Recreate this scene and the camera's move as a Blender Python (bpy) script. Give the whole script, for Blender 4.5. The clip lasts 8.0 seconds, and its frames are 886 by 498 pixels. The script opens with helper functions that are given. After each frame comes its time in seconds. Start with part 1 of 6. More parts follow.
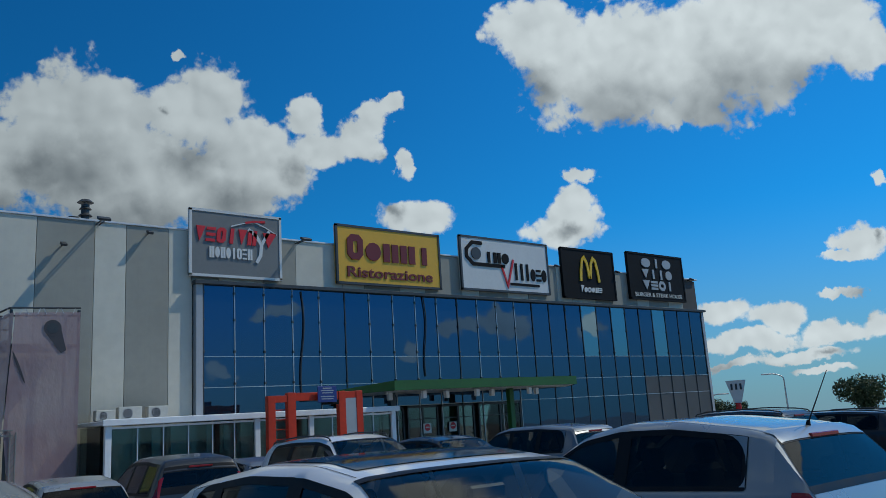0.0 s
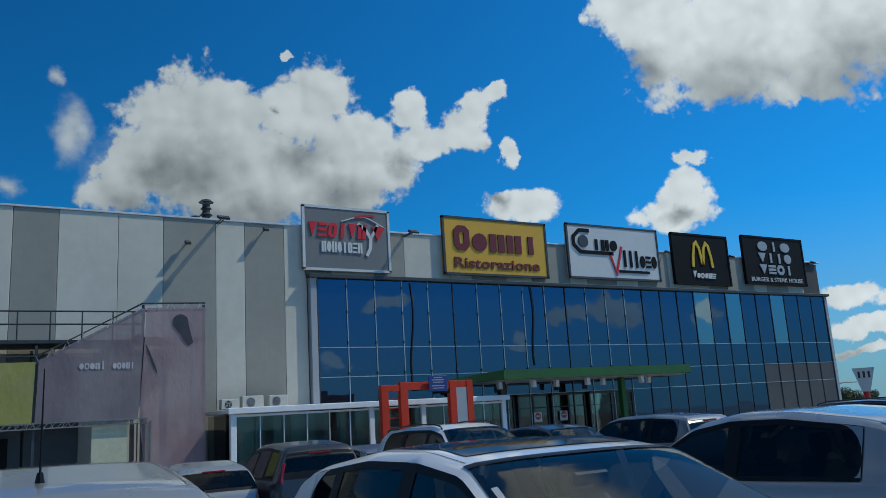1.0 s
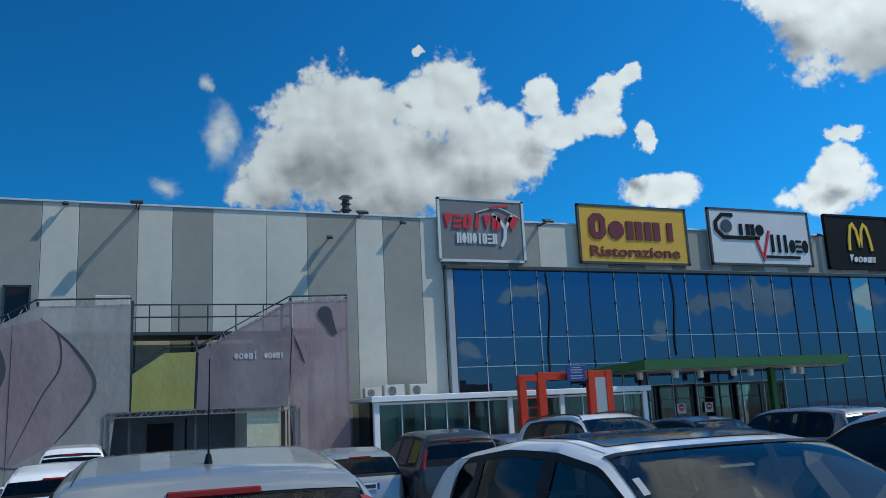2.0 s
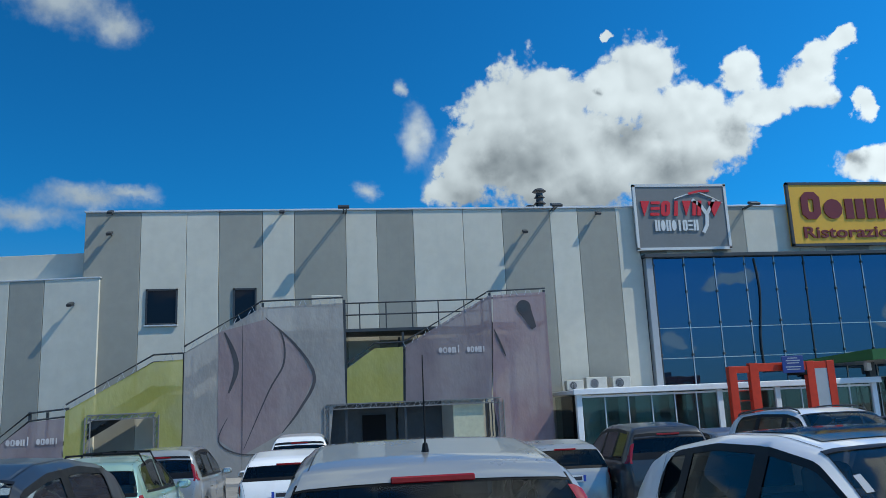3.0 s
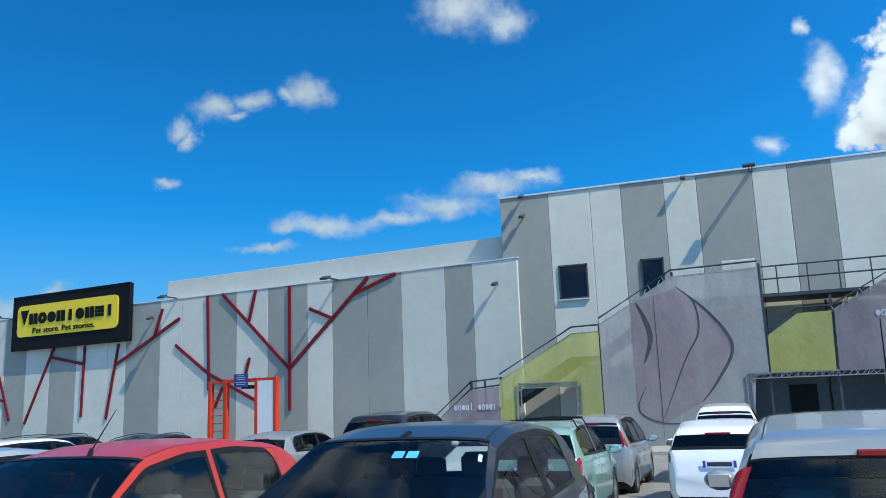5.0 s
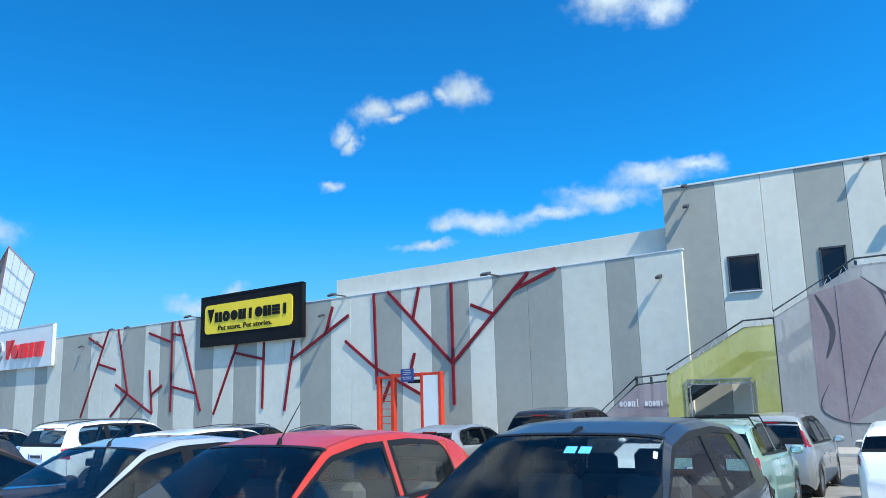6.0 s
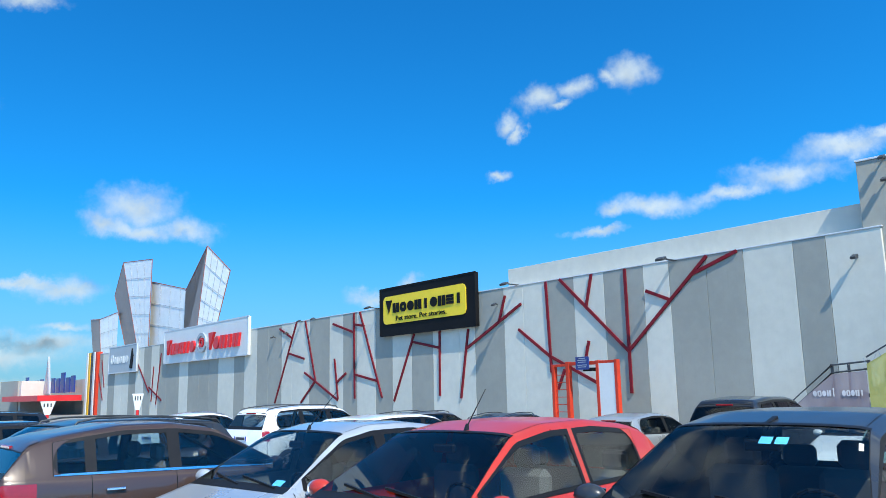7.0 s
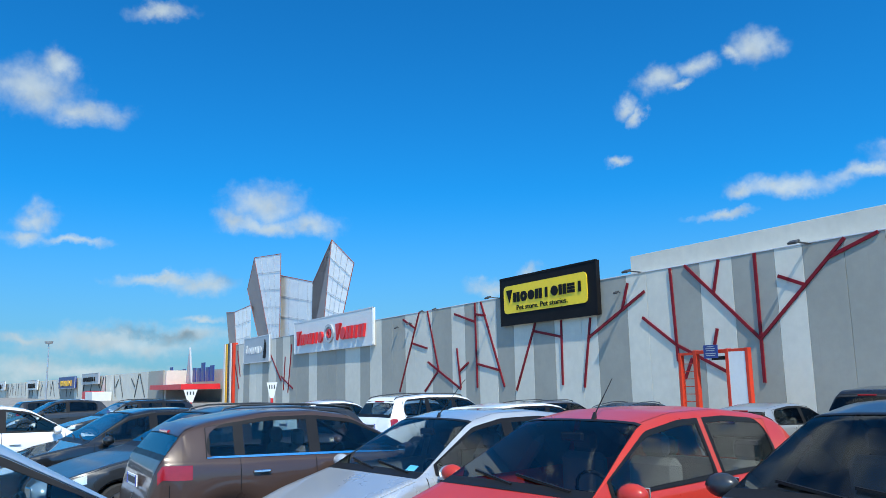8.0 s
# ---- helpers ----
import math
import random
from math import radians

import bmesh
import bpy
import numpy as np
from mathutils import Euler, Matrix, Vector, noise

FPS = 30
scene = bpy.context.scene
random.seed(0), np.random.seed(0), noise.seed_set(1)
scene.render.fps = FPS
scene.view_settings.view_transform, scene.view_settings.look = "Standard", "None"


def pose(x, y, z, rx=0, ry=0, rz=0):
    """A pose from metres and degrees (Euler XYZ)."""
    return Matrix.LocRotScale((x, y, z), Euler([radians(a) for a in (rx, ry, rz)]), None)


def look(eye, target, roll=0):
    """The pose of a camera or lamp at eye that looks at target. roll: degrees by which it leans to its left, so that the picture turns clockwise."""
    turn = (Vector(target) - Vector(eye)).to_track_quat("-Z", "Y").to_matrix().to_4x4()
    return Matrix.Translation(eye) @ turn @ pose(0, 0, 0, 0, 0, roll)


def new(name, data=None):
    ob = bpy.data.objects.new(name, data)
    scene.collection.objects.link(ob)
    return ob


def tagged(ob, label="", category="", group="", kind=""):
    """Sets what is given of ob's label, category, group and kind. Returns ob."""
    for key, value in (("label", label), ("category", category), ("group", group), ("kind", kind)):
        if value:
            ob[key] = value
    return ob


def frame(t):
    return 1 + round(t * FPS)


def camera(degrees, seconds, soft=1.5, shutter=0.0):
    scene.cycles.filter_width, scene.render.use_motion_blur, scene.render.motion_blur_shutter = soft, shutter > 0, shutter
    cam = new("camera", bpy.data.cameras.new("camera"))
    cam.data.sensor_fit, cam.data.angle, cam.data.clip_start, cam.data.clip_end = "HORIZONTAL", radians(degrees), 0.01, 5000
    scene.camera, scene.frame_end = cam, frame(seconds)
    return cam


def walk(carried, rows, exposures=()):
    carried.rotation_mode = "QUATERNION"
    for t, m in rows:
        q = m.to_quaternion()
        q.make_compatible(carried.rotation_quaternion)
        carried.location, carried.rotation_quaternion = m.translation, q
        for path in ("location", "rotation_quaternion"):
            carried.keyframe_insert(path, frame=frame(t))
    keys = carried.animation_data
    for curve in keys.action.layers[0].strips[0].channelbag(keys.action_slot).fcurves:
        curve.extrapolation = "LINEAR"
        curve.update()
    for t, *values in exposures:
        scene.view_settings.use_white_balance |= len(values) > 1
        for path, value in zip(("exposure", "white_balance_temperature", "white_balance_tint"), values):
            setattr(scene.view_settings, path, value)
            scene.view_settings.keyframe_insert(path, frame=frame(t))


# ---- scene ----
cam = camera(57.37, 8.0, soft=0.6)
EYE = 1.65
PATH = [
    (0.0, 0.002, 0.006, 11.88, 3.57, -38.8),
    (0.5, -0.043, -0.075, 11.85, 3.31, -35.23),
    (1.0, -0.095, -0.171, 11.59, 3.45, -31.11),
    (2.5, -0.148, -0.28, 11.42, 2.53, -15.18),
    (3.0, -0.185, -0.382, 11.54, 2.51, -7.53),
    (3.5, -0.233, -0.463, 11.75, 2.15, 0.27),
    (4.0, -0.268, -0.484, 11.42, 2.26, 8.36),
    (4.5, -0.3, -0.503, 10.86, 2.3, 14.84),
    (6.0, -0.351, -0.59, 10.58, 1.45, 31.94),
    (6.5, -0.353, -0.651, 10.44, 1.48, 37.63),
    (7.0, -0.347, -0.704, 10.03, 1.17, 44.02),
    (7.5, -0.305, -0.769, 10.35, 1.14, 49.2),
    (8.0, -0.26, -0.841, 9.45, 1.11, 52.51),
]
walk(cam, [(t, pose(x, y, EYE, 90 + pitch, roll, yaw)) for t, x, y, pitch, roll, yaw in PATH],
     exposures=[(0.0, -1.6, 6500, 3), (1.0, -1.48, 6500, 3), (2.5, -1.06, 6500, 3), (3.5, -0.9, 6500, 3), (4.5, -0.7, 6500, 3), (6.0, 0.0, 6500, 3), (7.0, -0.04, 6500, 4), (8.0, -0.27, 6500, 4)])

# ---- light: high sun from the far end of the car park, scattered cumulus ----
SUN_DIR = Vector((2.3, -1.0, 2.95)).normalized()
sun = new("sun", bpy.data.lights.new("sun", "SUN"))
sun.data.energy, sun.data.angle, sun.data.color = 6.6, radians(0.53), (1.0, 0.93, 0.82)
sun.matrix_world = look(SUN_DIR * 50, (0, 0, 0))

CLOUDS = {
    "west_tower": [(-14.9, 20.7, 5.0, 3.3), (-22.3, 21.9, 3.3, 2.8), (-11.9, 17.6, 4.8, 2.8), (-18.6, 17.3, 7.8, 3.0), (-25.4, 18.6, 4.9, 3.1), (-35.2, 21.2, 1.4, 1.2), (-36.3, 22.2, 1.0, 0.8), (-24.2, 16.1, 4.4, 1.7), (-12.8, 20.8, 2.7, 2.1), (-17.0, 15.6, 6.0, 2.2), (-9.5, 15.5, 2.6, 1.5), (-29.9, 21.3, 1.5, 1.5), (-31.0, 19.2, 2.8, 1.7), (-27.8, 17.8, 3.0, 2.0), (-33.8, 19.9, 2.0, 1.6), (-26.2, 16.7, 2.3, 1.3)],
    "overhead": [(-47.7, 26.1, 3.8, 2.7), (-53.7, 23.4, 7.1, 4.2), (-61.4, 22.8, 6.8, 4.4), (-66.3, 23.1, 4.6, 2.8), (-69.1, 21.4, 1.9, 1.9), (-58.3, 19.7, 2.4, 1.5)],
    "roof_puffs": [(-37.0, 18.2, 0.8, 1.0), (-37.9, 14.2, 3.1, 1.2), (-48.8, 12.9, 2.8, 1.6), (-49.2, 14.3, 1.6, 1.2), (-49.6, 16.2, 1.4, 0.6), (-20.9, 25.2, 0.6, 0.5)],
    "low_bank": [(-58.7, 5.9, 1.9, 0.9), (-61.5, 5.2, 2.0, 0.9), (-65.0, 3.8, 2.2, 0.8), (-59.5, 3.8, 2.9, 0.7), (-62.8, 2.5, 3.3, 0.5), (-67.0, 4.3, 1.3, 1.0), (-67.4, 9.4, 1.6, 1.1), (-65.3, 6.1, 1.3, 0.4), (-68.9, 13.2, 0.4, 0.7), (-64.0, 1.4, 2.1, 0.3), (-58.6, 2.4, 1.8, 0.3), (-66.3, 8.5, 1.5, 0.5)],
    "fragments": [(18.2, 26.8, 3.9, 1.8), (-5.6, 22.8, 0.6, 0.6), (-6.4, 19.4, 1.3, 2.4), (-2.7, 15.8, 1.0, 0.8), (15.0, 26.3, 2.1, 1.5)],
    "wisps": [(29.9, 21.5, 1.8, 1.3), (31.3, 21.1, 1.2, 0.8), (33.9, 20.8, 1.4, 1.0), (36.6, 20.4, 1.7, 1.2), (38.8, 18.9, 1.0, 0.8), (37.9, 18.4, 0.6, 0.8), (39.4, 15, 1.2, 0.5), (35.2, 19.7, 1.2, 0.4), (13.5, 15.2, 2.4, 0.6), (16.4, 14.8, 3.7, 0.9), (20.2, 13.6, 4.0, 1.0), (23.8, 12.9, 3.7, 0.6), (28.5, 12.5, 4.1, 0.8), (31.4, 12.3, 1.7, 0.6), (32.8, 10.7, 2.6, 0.4)],
    "east_puffs": [(61.7, 11.3, 2.3, 1.0), (49.1, 6.8, 2.3, 0.7), (80.4, 19.1, 3.8, 2.0), (77, 18, 2.9, 1.0), (78.5, 20.5, 1.6, 1.0), (64.5, 12.6, 3.2, 1.6), (66.6, 11.3, 1.8, 1.0), (64.5, 11.1, 3.8, 0.8), (79.4, 10.9, 1.4, 1.2), (79.9, 9.8, 1.6, 0.8), (77.2, 9.6, 3.0, 0.4), (69.3, 7.1, 2.9, 0.8), (71.5, 7.4, 3.9, 0.5), (72.6, 24.9, 2.7, 0.7), (48.1, 6.8, 2.6, 0.8), (46.5, 7.7, 1.2, 0.7)],
    "east_bank": [(74.5, 3.1, 8.3, 1.3), (79.1, 1.5, 3.4, 1.0), (70, 3.7, 4.0, 0.9), (76.1, 1.1, 6.2, 0.7), (68.9, 4.8, 2.1, 0.4), (80.1, 3.3, 2.2, 0.5)],
    "behind": [(-136.6, 6.1, 1.8, 1.3), (-129.8, 5.3, 1.5, 0.9), (-156, 4.0, 1.2, 0.6), (-143, 4.8, 1.0, 0.5), (-152, 7.5, 1.8, 0.6), (-134, 8.8, 1.6, 0.9), (-139, 6.5, 2.2, 0.5), (-164, 5.0, 1.6, 0.6), (-121, 6.0, 2.0, 0.8), (-146, 11.0, 2.2, 0.8), (-127, 12.0, 1.6, 0.8), (150, 34, 8, 4), (196, 42, 9, 4), (215, 38, 6, 3), (255, 30, 7, 3), (110, 30, 7, 3),
               (-60, 48, 10, 4), (10, 52, 10, 4), (-15, 38, 5, 2.5), (80, 45, 9, 4), (170, 10, 7, 1.5), (130, 8, 6, 1.4), (185, 24, 5, 2.4), (-35, 36, 5, 2.4)],
}
world = bpy.data.worlds.new("sky")
scene.world = world
world.use_nodes = True


class Nodes:
    """A short way to write node trees."""

    def __init__(self, tree):
        self.tree = tree
        tree.nodes.clear()

    def add(self, kind, ins=(), **props):
        n = self.tree.nodes.new(kind)
        for k, v in props.items():
            setattr(n, k, v)
        for k, v in (ins.items() if isinstance(ins, dict) else enumerate(ins)):
            if isinstance(v, bpy.types.NodeSocket):
                self.tree.links.new(v, n.inputs[k])
            elif v is not None:
                n.inputs[k].default_value = v
        return n

    def math(self, op, a, b=None, c=None, clamp=False):
        return self.add("ShaderNodeMath", [a, b, c][: 1 + (b is not None) + (c is not None)], operation=op, use_clamp=clamp).outputs[0]

    def vec(self, op, a, b=None):
        n = self.add("ShaderNodeVectorMath", [a] if b is None else [a, b], operation=op)
        return n.outputs["Value"] if op in ("LENGTH", "DOT_PRODUCT") else n.outputs[0]

    def mix(self, f, a, b, blend="MIX"):
        n = self.add("ShaderNodeMix", data_type="RGBA", blend_type=blend)
        for i, v in ((0, f), (6, a), (7, b)):
            if isinstance(v, bpy.types.NodeSocket):
                self.tree.links.new(v, n.inputs[i])
            else:
                n.inputs[i].default_value = v if i == 0 else (*v[:3], 1)
        return n.outputs[2]

    def noise(self, vector, scale, detail=4.0, rough=0.55, kind="FBM"):
        return self.add("ShaderNodeTexNoise", {"Vector": vector, "Scale": scale, "Detail": detail, "Roughness": rough}).outputs[0]

    def ramp(self, f, lo, hi, a=0.0, b=1.0):
        return self.add("ShaderNodeMapRange", {"Value": f, "From Min": lo, "From Max": hi, "To Min": a, "To Max": b}, interpolation_type="SMOOTHSTEP").outputs[0]


def build_sky():
    n = Nodes(world.node_tree)
    d = n.add("ShaderNodeTexCoord").outputs["Generated"]
    s = n.add("ShaderNodeSeparateXYZ", [d])
    x, y, z = s.outputs
    az = n.math("MULTIPLY", n.math("ARCTAN2", n.math("MULTIPLY", x, -1.0), y), 57.2958)
    el = n.math("MULTIPLY", n.math("ARCSINE", z), 57.2958)
    wob = n.add("ShaderNodeTexNoise", {"Vector": d, "Scale": 16.0, "Detail": 7.0, "Roughness": 0.62}).outputs["Color"]
    flat = n.add("ShaderNodeCombineXYZ", [az, el, 0.0]).outputs[0]
    flat = n.vec("ADD", flat, n.vec("MULTIPLY", n.vec("SUBTRACT", wob, (0.5, 0.5, 0.5)), (3.6, 2.9, 0.0)))
    def blobs(where, groups):
        best = None
        for group in groups:
            for a, e, wa, we in CLOUDS[group]:
                a = a - 360 if a > 180 else a
                q = n.vec("MULTIPLY", n.vec("SUBTRACT", where, (a, e, 0)), (1 / wa, 1 / we, 0))
                m = n.math("SUBTRACT", 1.25, n.vec("LENGTH", q))
                best = m if best is None else n.math("SMOOTH_MAX", best, m, 0.25)
        return best
    best = blobs(flat, CLOUDS)
    warp = n.vec("MULTIPLY", n.vec("SUBTRACT", wob, (0.5, 0.5, 0.5)), (0.035, 0.035, 0.035))

    def billows(where):
        q = n.vec("ADD", where, warp)
        a = n.add("ShaderNodeTexVoronoi", {"Vector": q, "Scale": 22.0, "Smoothness": 0.7}, feature="SMOOTH_F1").outputs["Distance"]
        b = n.add("ShaderNodeTexVoronoi", {"Vector": q, "Scale": 55.0, "Smoothness": 0.6}, feature="SMOOTH_F1").outputs["Distance"]
        c = n.add("ShaderNodeTexVoronoi", {"Vector": q, "Scale": 130.0, "Smoothness": 0.5}, feature="SMOOTH_F1").outputs["Distance"]
        ab = n.math("ADD", n.math("MULTIPLY", n.math("SUBTRACT", 0.4, a), 1.0), n.math("MULTIPLY", n.math("SUBTRACT", 0.4, b), 0.5))
        return ab, n.math("ADD", ab, n.math("MULTIPLY", n.math("SUBTRACT", 0.4, c), 0.3))
    soft_heap, heap = billows(d)
    big = n.noise(d, 13.0, 2.0, 0.5)
    fine = n.noise(d, 70.0, 6.0, 0.6)
    thin = n.ramp(blobs(flat, ("wisps", "east_puffs", "fragments", "east_bank")), -0.7, -0.1)
    body = n.math("ADD", n.math("MULTIPLY", best, 1.35), n.math("MULTIPLY", heap, n.ramp(thin, 0.0, 1.0, 0.85, 0.35)))
    body = n.math("ADD", body, n.math("MULTIPLY", n.math("SUBTRACT", fine, 0.5), 0.9))
    cover = n.add("ShaderNodeMapRange", {"Value": body, "From Min": 0.08, "From Max": n.ramp(thin, 0.0, 1.0, 0.5, 1.75), "To Min": 0.0, "To Max": 1.0}, interpolation_type="SMOOTHSTEP").outputs[0]
    cover = n.math("MULTIPLY", cover, n.ramp(thin, 0.0, 1.0, 1.0, 0.86))
    # more scattered cumulus high overhead
    high = n.math("MULTIPLY", n.ramp(n.noise(n.vec("ADD", d, warp), 3.4, 8.0, 0.56), 0.53, 0.63), n.ramp(el, 36.0, 46.0))
    cover = n.math("MAXIMUM", cover, high)
    # a billow is lit on the side towards the sun; a heap's own mass above a point shades its base
    soft_heap2 = billows(n.vec("ADD", d, tuple(v * 0.014 for v in (0.62, -0.1, 0.78))))[0]
    lit = n.math("MULTIPLY", n.math("SUBTRACT", soft_heap, soft_heap2), 0.34)
    over = blobs(n.vec("ADD", flat, (-0.8, 3.6, 0.0)), ("west_tower", "overhead", "roof_puffs", "low_bank", "east_puffs"))
    base = n.ramp(n.math("ADD", over, n.math("MULTIPLY", n.math("SUBTRACT", big, 0.5), 0.6)), 0.2, 1.3)
    shade = n.math("ADD", n.math("SUBTRACT", 0.88, n.math("MULTIPLY", base, 0.68)), lit, clamp=True)
    white = n.mix(shade, (0.36, 0.42, 0.49), (1.62, 1.72, 1.82))
    sky = n.add("ShaderNodeTexSky", sky_type="NISHITA", sun_disc=False, sun_elevation=math.asin(SUN_DIR.z),
                sun_rotation=math.atan2(SUN_DIR.x, SUN_DIR.y), air_density=1.0, dust_density=0.3, ozone_density=2.5).outputs[0]
    blue = n.mix(1.0, sky, (0.017, 0.15, 0.268), "MULTIPLY")
    haze = n.ramp(el, -2.0, 14.0, 0.72, 0.0)
    blue = n.mix(haze, blue, (0.52, 0.66, 0.84))
    # the sky is paler on the sun's side than opposite it
    side = n.vec("DOT_PRODUCT", d, (0.88, -0.47, 0.0))
    blue = n.mix(1.0, blue, n.mix(n.ramp(side, -1.0, 0.6), (0.72, 0.72, 0.72), (1.34, 1.34, 1.34)), "MULTIPLY")
    col = n.mix(cover, blue, n.mix(1.0, white, n.mix(n.ramp(side, -1.0, 0.6), (0.46, 0.5, 0.53), (1.2, 1.22, 1.24)), "MULTIPLY"))
    bg = n.add("ShaderNodeBackground", {"Color": col, "Strength": 1.0})
    n.add("ShaderNodeOutputWorld", [bg.outputs[0]])


build_sky()

# ---- materials ----
MATS = {}


def mat(name, color, rough=0.6, metal=0.0, vary=0.12, scale=6.0, bump=0.0, bump_scale=60.0, coat=0.0, rand=0.0, streak=0.0, spec=0.5):
    """A painted, plastic, stone or metal surface with two scales of variation and fine relief."""
    if name in MATS:
        return MATS[name]
    m = MATS[name] = bpy.data.materials.new(name)
    m.use_nodes = True
    n = Nodes(m.node_tree)
    co = n.add("ShaderNodeTexCoord").outputs["Object"]
    g = n.add("ShaderNodeNewGeometry").outputs["Position"]
    a = n.noise(g, scale, 5.0, 0.6)
    b = n.noise(g, scale * 0.13, 3.0, 0.5)
    f = n.math("ADD", n.math("MULTIPLY", a, 0.5), n.math("MULTIPLY", b, 0.5))
    dark, light = [tuple(min(1, c * (1 + s)) for c in color) for s in (-vary * 1.6, vary * 1.4)]
    col = n.mix(n.ramp(f, 0.3, 0.7), dark, light)
    if streak:
        sv = n.vec("MULTIPLY", g, (9.0, 9.0, 0.35))
        st = n.ramp(n.noise(sv, 1.0, 5.0, 0.65), 0.52, 0.8, 0.0, streak)
        col = n.mix(st, col, tuple(c * 0.62 for c in color))
    if rand:
        r = n.add("ShaderNodeObjectInfo").outputs["Random"]
        col = n.mix(1.0, col, n.mix(r, (1 - rand,) * 3, (1 + rand * 0.6,) * 3), "MULTIPLY")
    p = n.add("ShaderNodeBsdfPrincipled", {"Base Color": col, "Metallic": metal, "Coat Weight": coat, "Coat Roughness": 0.04, "Specular IOR Level": spec})
    n.tree.links.new(n.ramp(a, 0.2, 0.8, rough * 0.85, min(1, rough * 1.15)), p.inputs["Roughness"])
    if bump:
        h = n.noise(g, bump_scale, 4.0, 0.6)
        n.tree.links.new(n.add("ShaderNodeBump", {"Height": h, "Strength": bump, "Distance": 0.01}).outputs[0], p.inputs["Normal"])
    n.add("ShaderNodeOutputMaterial", [p.outputs[0]])
    return m


def glass_mat(name, tint, through_share, rough=0.01, base=(0.01, 0.012, 0.014), ior=1.5):
    """A thin pane: part of the light goes straight through, the gloss follows Fresnel."""
    if name in MATS:
        return MATS[name]
    m = MATS[name] = bpy.data.materials.new(name)
    m.use_nodes = True
    n = Nodes(m.node_tree)
    g = n.add("ShaderNodeNewGeometry").outputs["Position"]
    bend = n.add("ShaderNodeBump", {"Height": n.noise(g, 0.9, 2.0, 0.4), "Strength": 0.06, "Distance": 0.03}).outputs[0]
    body = n.add("ShaderNodeMixShader", [through_share, n.add("ShaderNodeBsdfDiffuse", [(*base, 1)]).outputs[0],
                                         n.add("ShaderNodeBsdfTransparent", [(*tint, 1)]).outputs[0]]).outputs[0]
    gl = n.add("ShaderNodeBsdfGlossy", {"Color": (1, 1, 1, 1), "Roughness": rough, "Normal": bend}).outputs[0]
    fr = n.add("ShaderNodeFresnel", {"IOR": ior}).outputs[0]
    n.add("ShaderNodeOutputMaterial", [n.add("ShaderNodeMixShader", [fr, body, gl]).outputs[0]])
    return m


def mirror_glass(name, color, gloss):
    """Solar-control facade glass: a dark body under a strong tinted reflection."""
    m = MATS[name] = bpy.data.materials.new(name)
    m.use_nodes = True
    n = Nodes(m.node_tree)
    g = n.add("ShaderNodeNewGeometry").outputs["Position"]
    r = n.add("ShaderNodeObjectInfo").outputs["Random"]
    bend = n.add("ShaderNodeBump", {"Height": n.noise(g, 0.45, 2.0, 0.5), "Strength": 0.16, "Distance": 0.05}).outputs[0]
    dark = n.add("ShaderNodeBsdfDiffuse", [n.mix(r, (0.006, 0.012, 0.022), (0.012, 0.02, 0.032))]).outputs[0]
    gl = n.add("ShaderNodeBsdfGlossy", {"Color": (*color, 1), "Roughness": 0.02, "Normal": bend}).outputs[0]
    n.add("ShaderNodeOutputMaterial", [n.add("ShaderNodeMixShader", [gloss, dark, gl]).outputs[0]])
    return m


PANEL_LIGHT = mat("panel_light", (0.6, 0.578, 0.492), 0.85, vary=0.05, scale=2.0, bump=0.25, bump_scale=90, rand=0.05, streak=0.1)
PANEL_DARK = mat("panel_dark", (0.318, 0.313, 0.27), 0.85, vary=0.06, scale=2.0, bump=0.25, bump_scale=90, rand=0.05, streak=0.12)
JOINT = mat("joint", (0.08, 0.08, 0.08), 0.9)
COPING = mat("coping", (0.62, 0.63, 0.64), 0.5, 0.3, vary=0.08)
CONCRETE = mat("concrete", (0.42, 0.41, 0.39), 0.9, vary=0.12, bump=0.4)
ASPHALT = mat("asphalt", (0.24, 0.23, 0.21), 0.9, vary=0.2, scale=3.0, bump=0.6, bump_scale=120)
PAVING = mat("paving", (0.36, 0.34, 0.31), 0.9, vary=0.1, bump=0.4)
LINE_PAINT = mat("line_paint", (0.75, 0.75, 0.72), 0.7, vary=0.15, scale=12)
FACADE_GLASS = mirror_glass("facade_glass", (0.2, 0.36, 0.58), 0.26)
# paler, stronger gloss stands in for the light showing in three panes
FACADE_BRIGHT = mirror_glass("facade_bright", (0.42, 0.62, 0.74), 0.4)
WINDOW_GLASS = mirror_glass("window_glass", (0.3, 0.3, 0.3), 0.035)
SHOP_GLASS = glass_mat("shop_glass", (0.72, 0.8, 0.77), 0.93)
STEEL = mat("galvanised_steel", (0.45, 0.46, 0.47), 0.45, 0.7, vary=0.12)
STEEL_DARK = mat("dark_steel", (0.06, 0.065, 0.07), 0.5, 0.4)
WHITE_METAL = mat("white_metal", (0.78, 0.79, 0.8), 0.45, vary=0.05, streak=0.1)
RED_PAINT = mat("red_paint", (0.18, 0.007, 0.015), 0.6, vary=0.12, spec=0.25)
ORANGE_PAINT = mat("orange_paint", (0.52, 0.04, 0.015), 0.55, vary=0.1, spec=0.3)
GREEN_PAINT = mat("green_paint", (0.025, 0.11, 0.02), 0.5, vary=0.1)
BLACK = mat("black_board", (0.009, 0.009, 0.01), 0.6, spec=0.12)
SIGN_GREY = mat("sign_grey", (0.36, 0.38, 0.4), 0.4, vary=0.04)
SIGN_WHITE = mat("sign_white", (0.64, 0.64, 0.62), 0.4, vary=0.03)
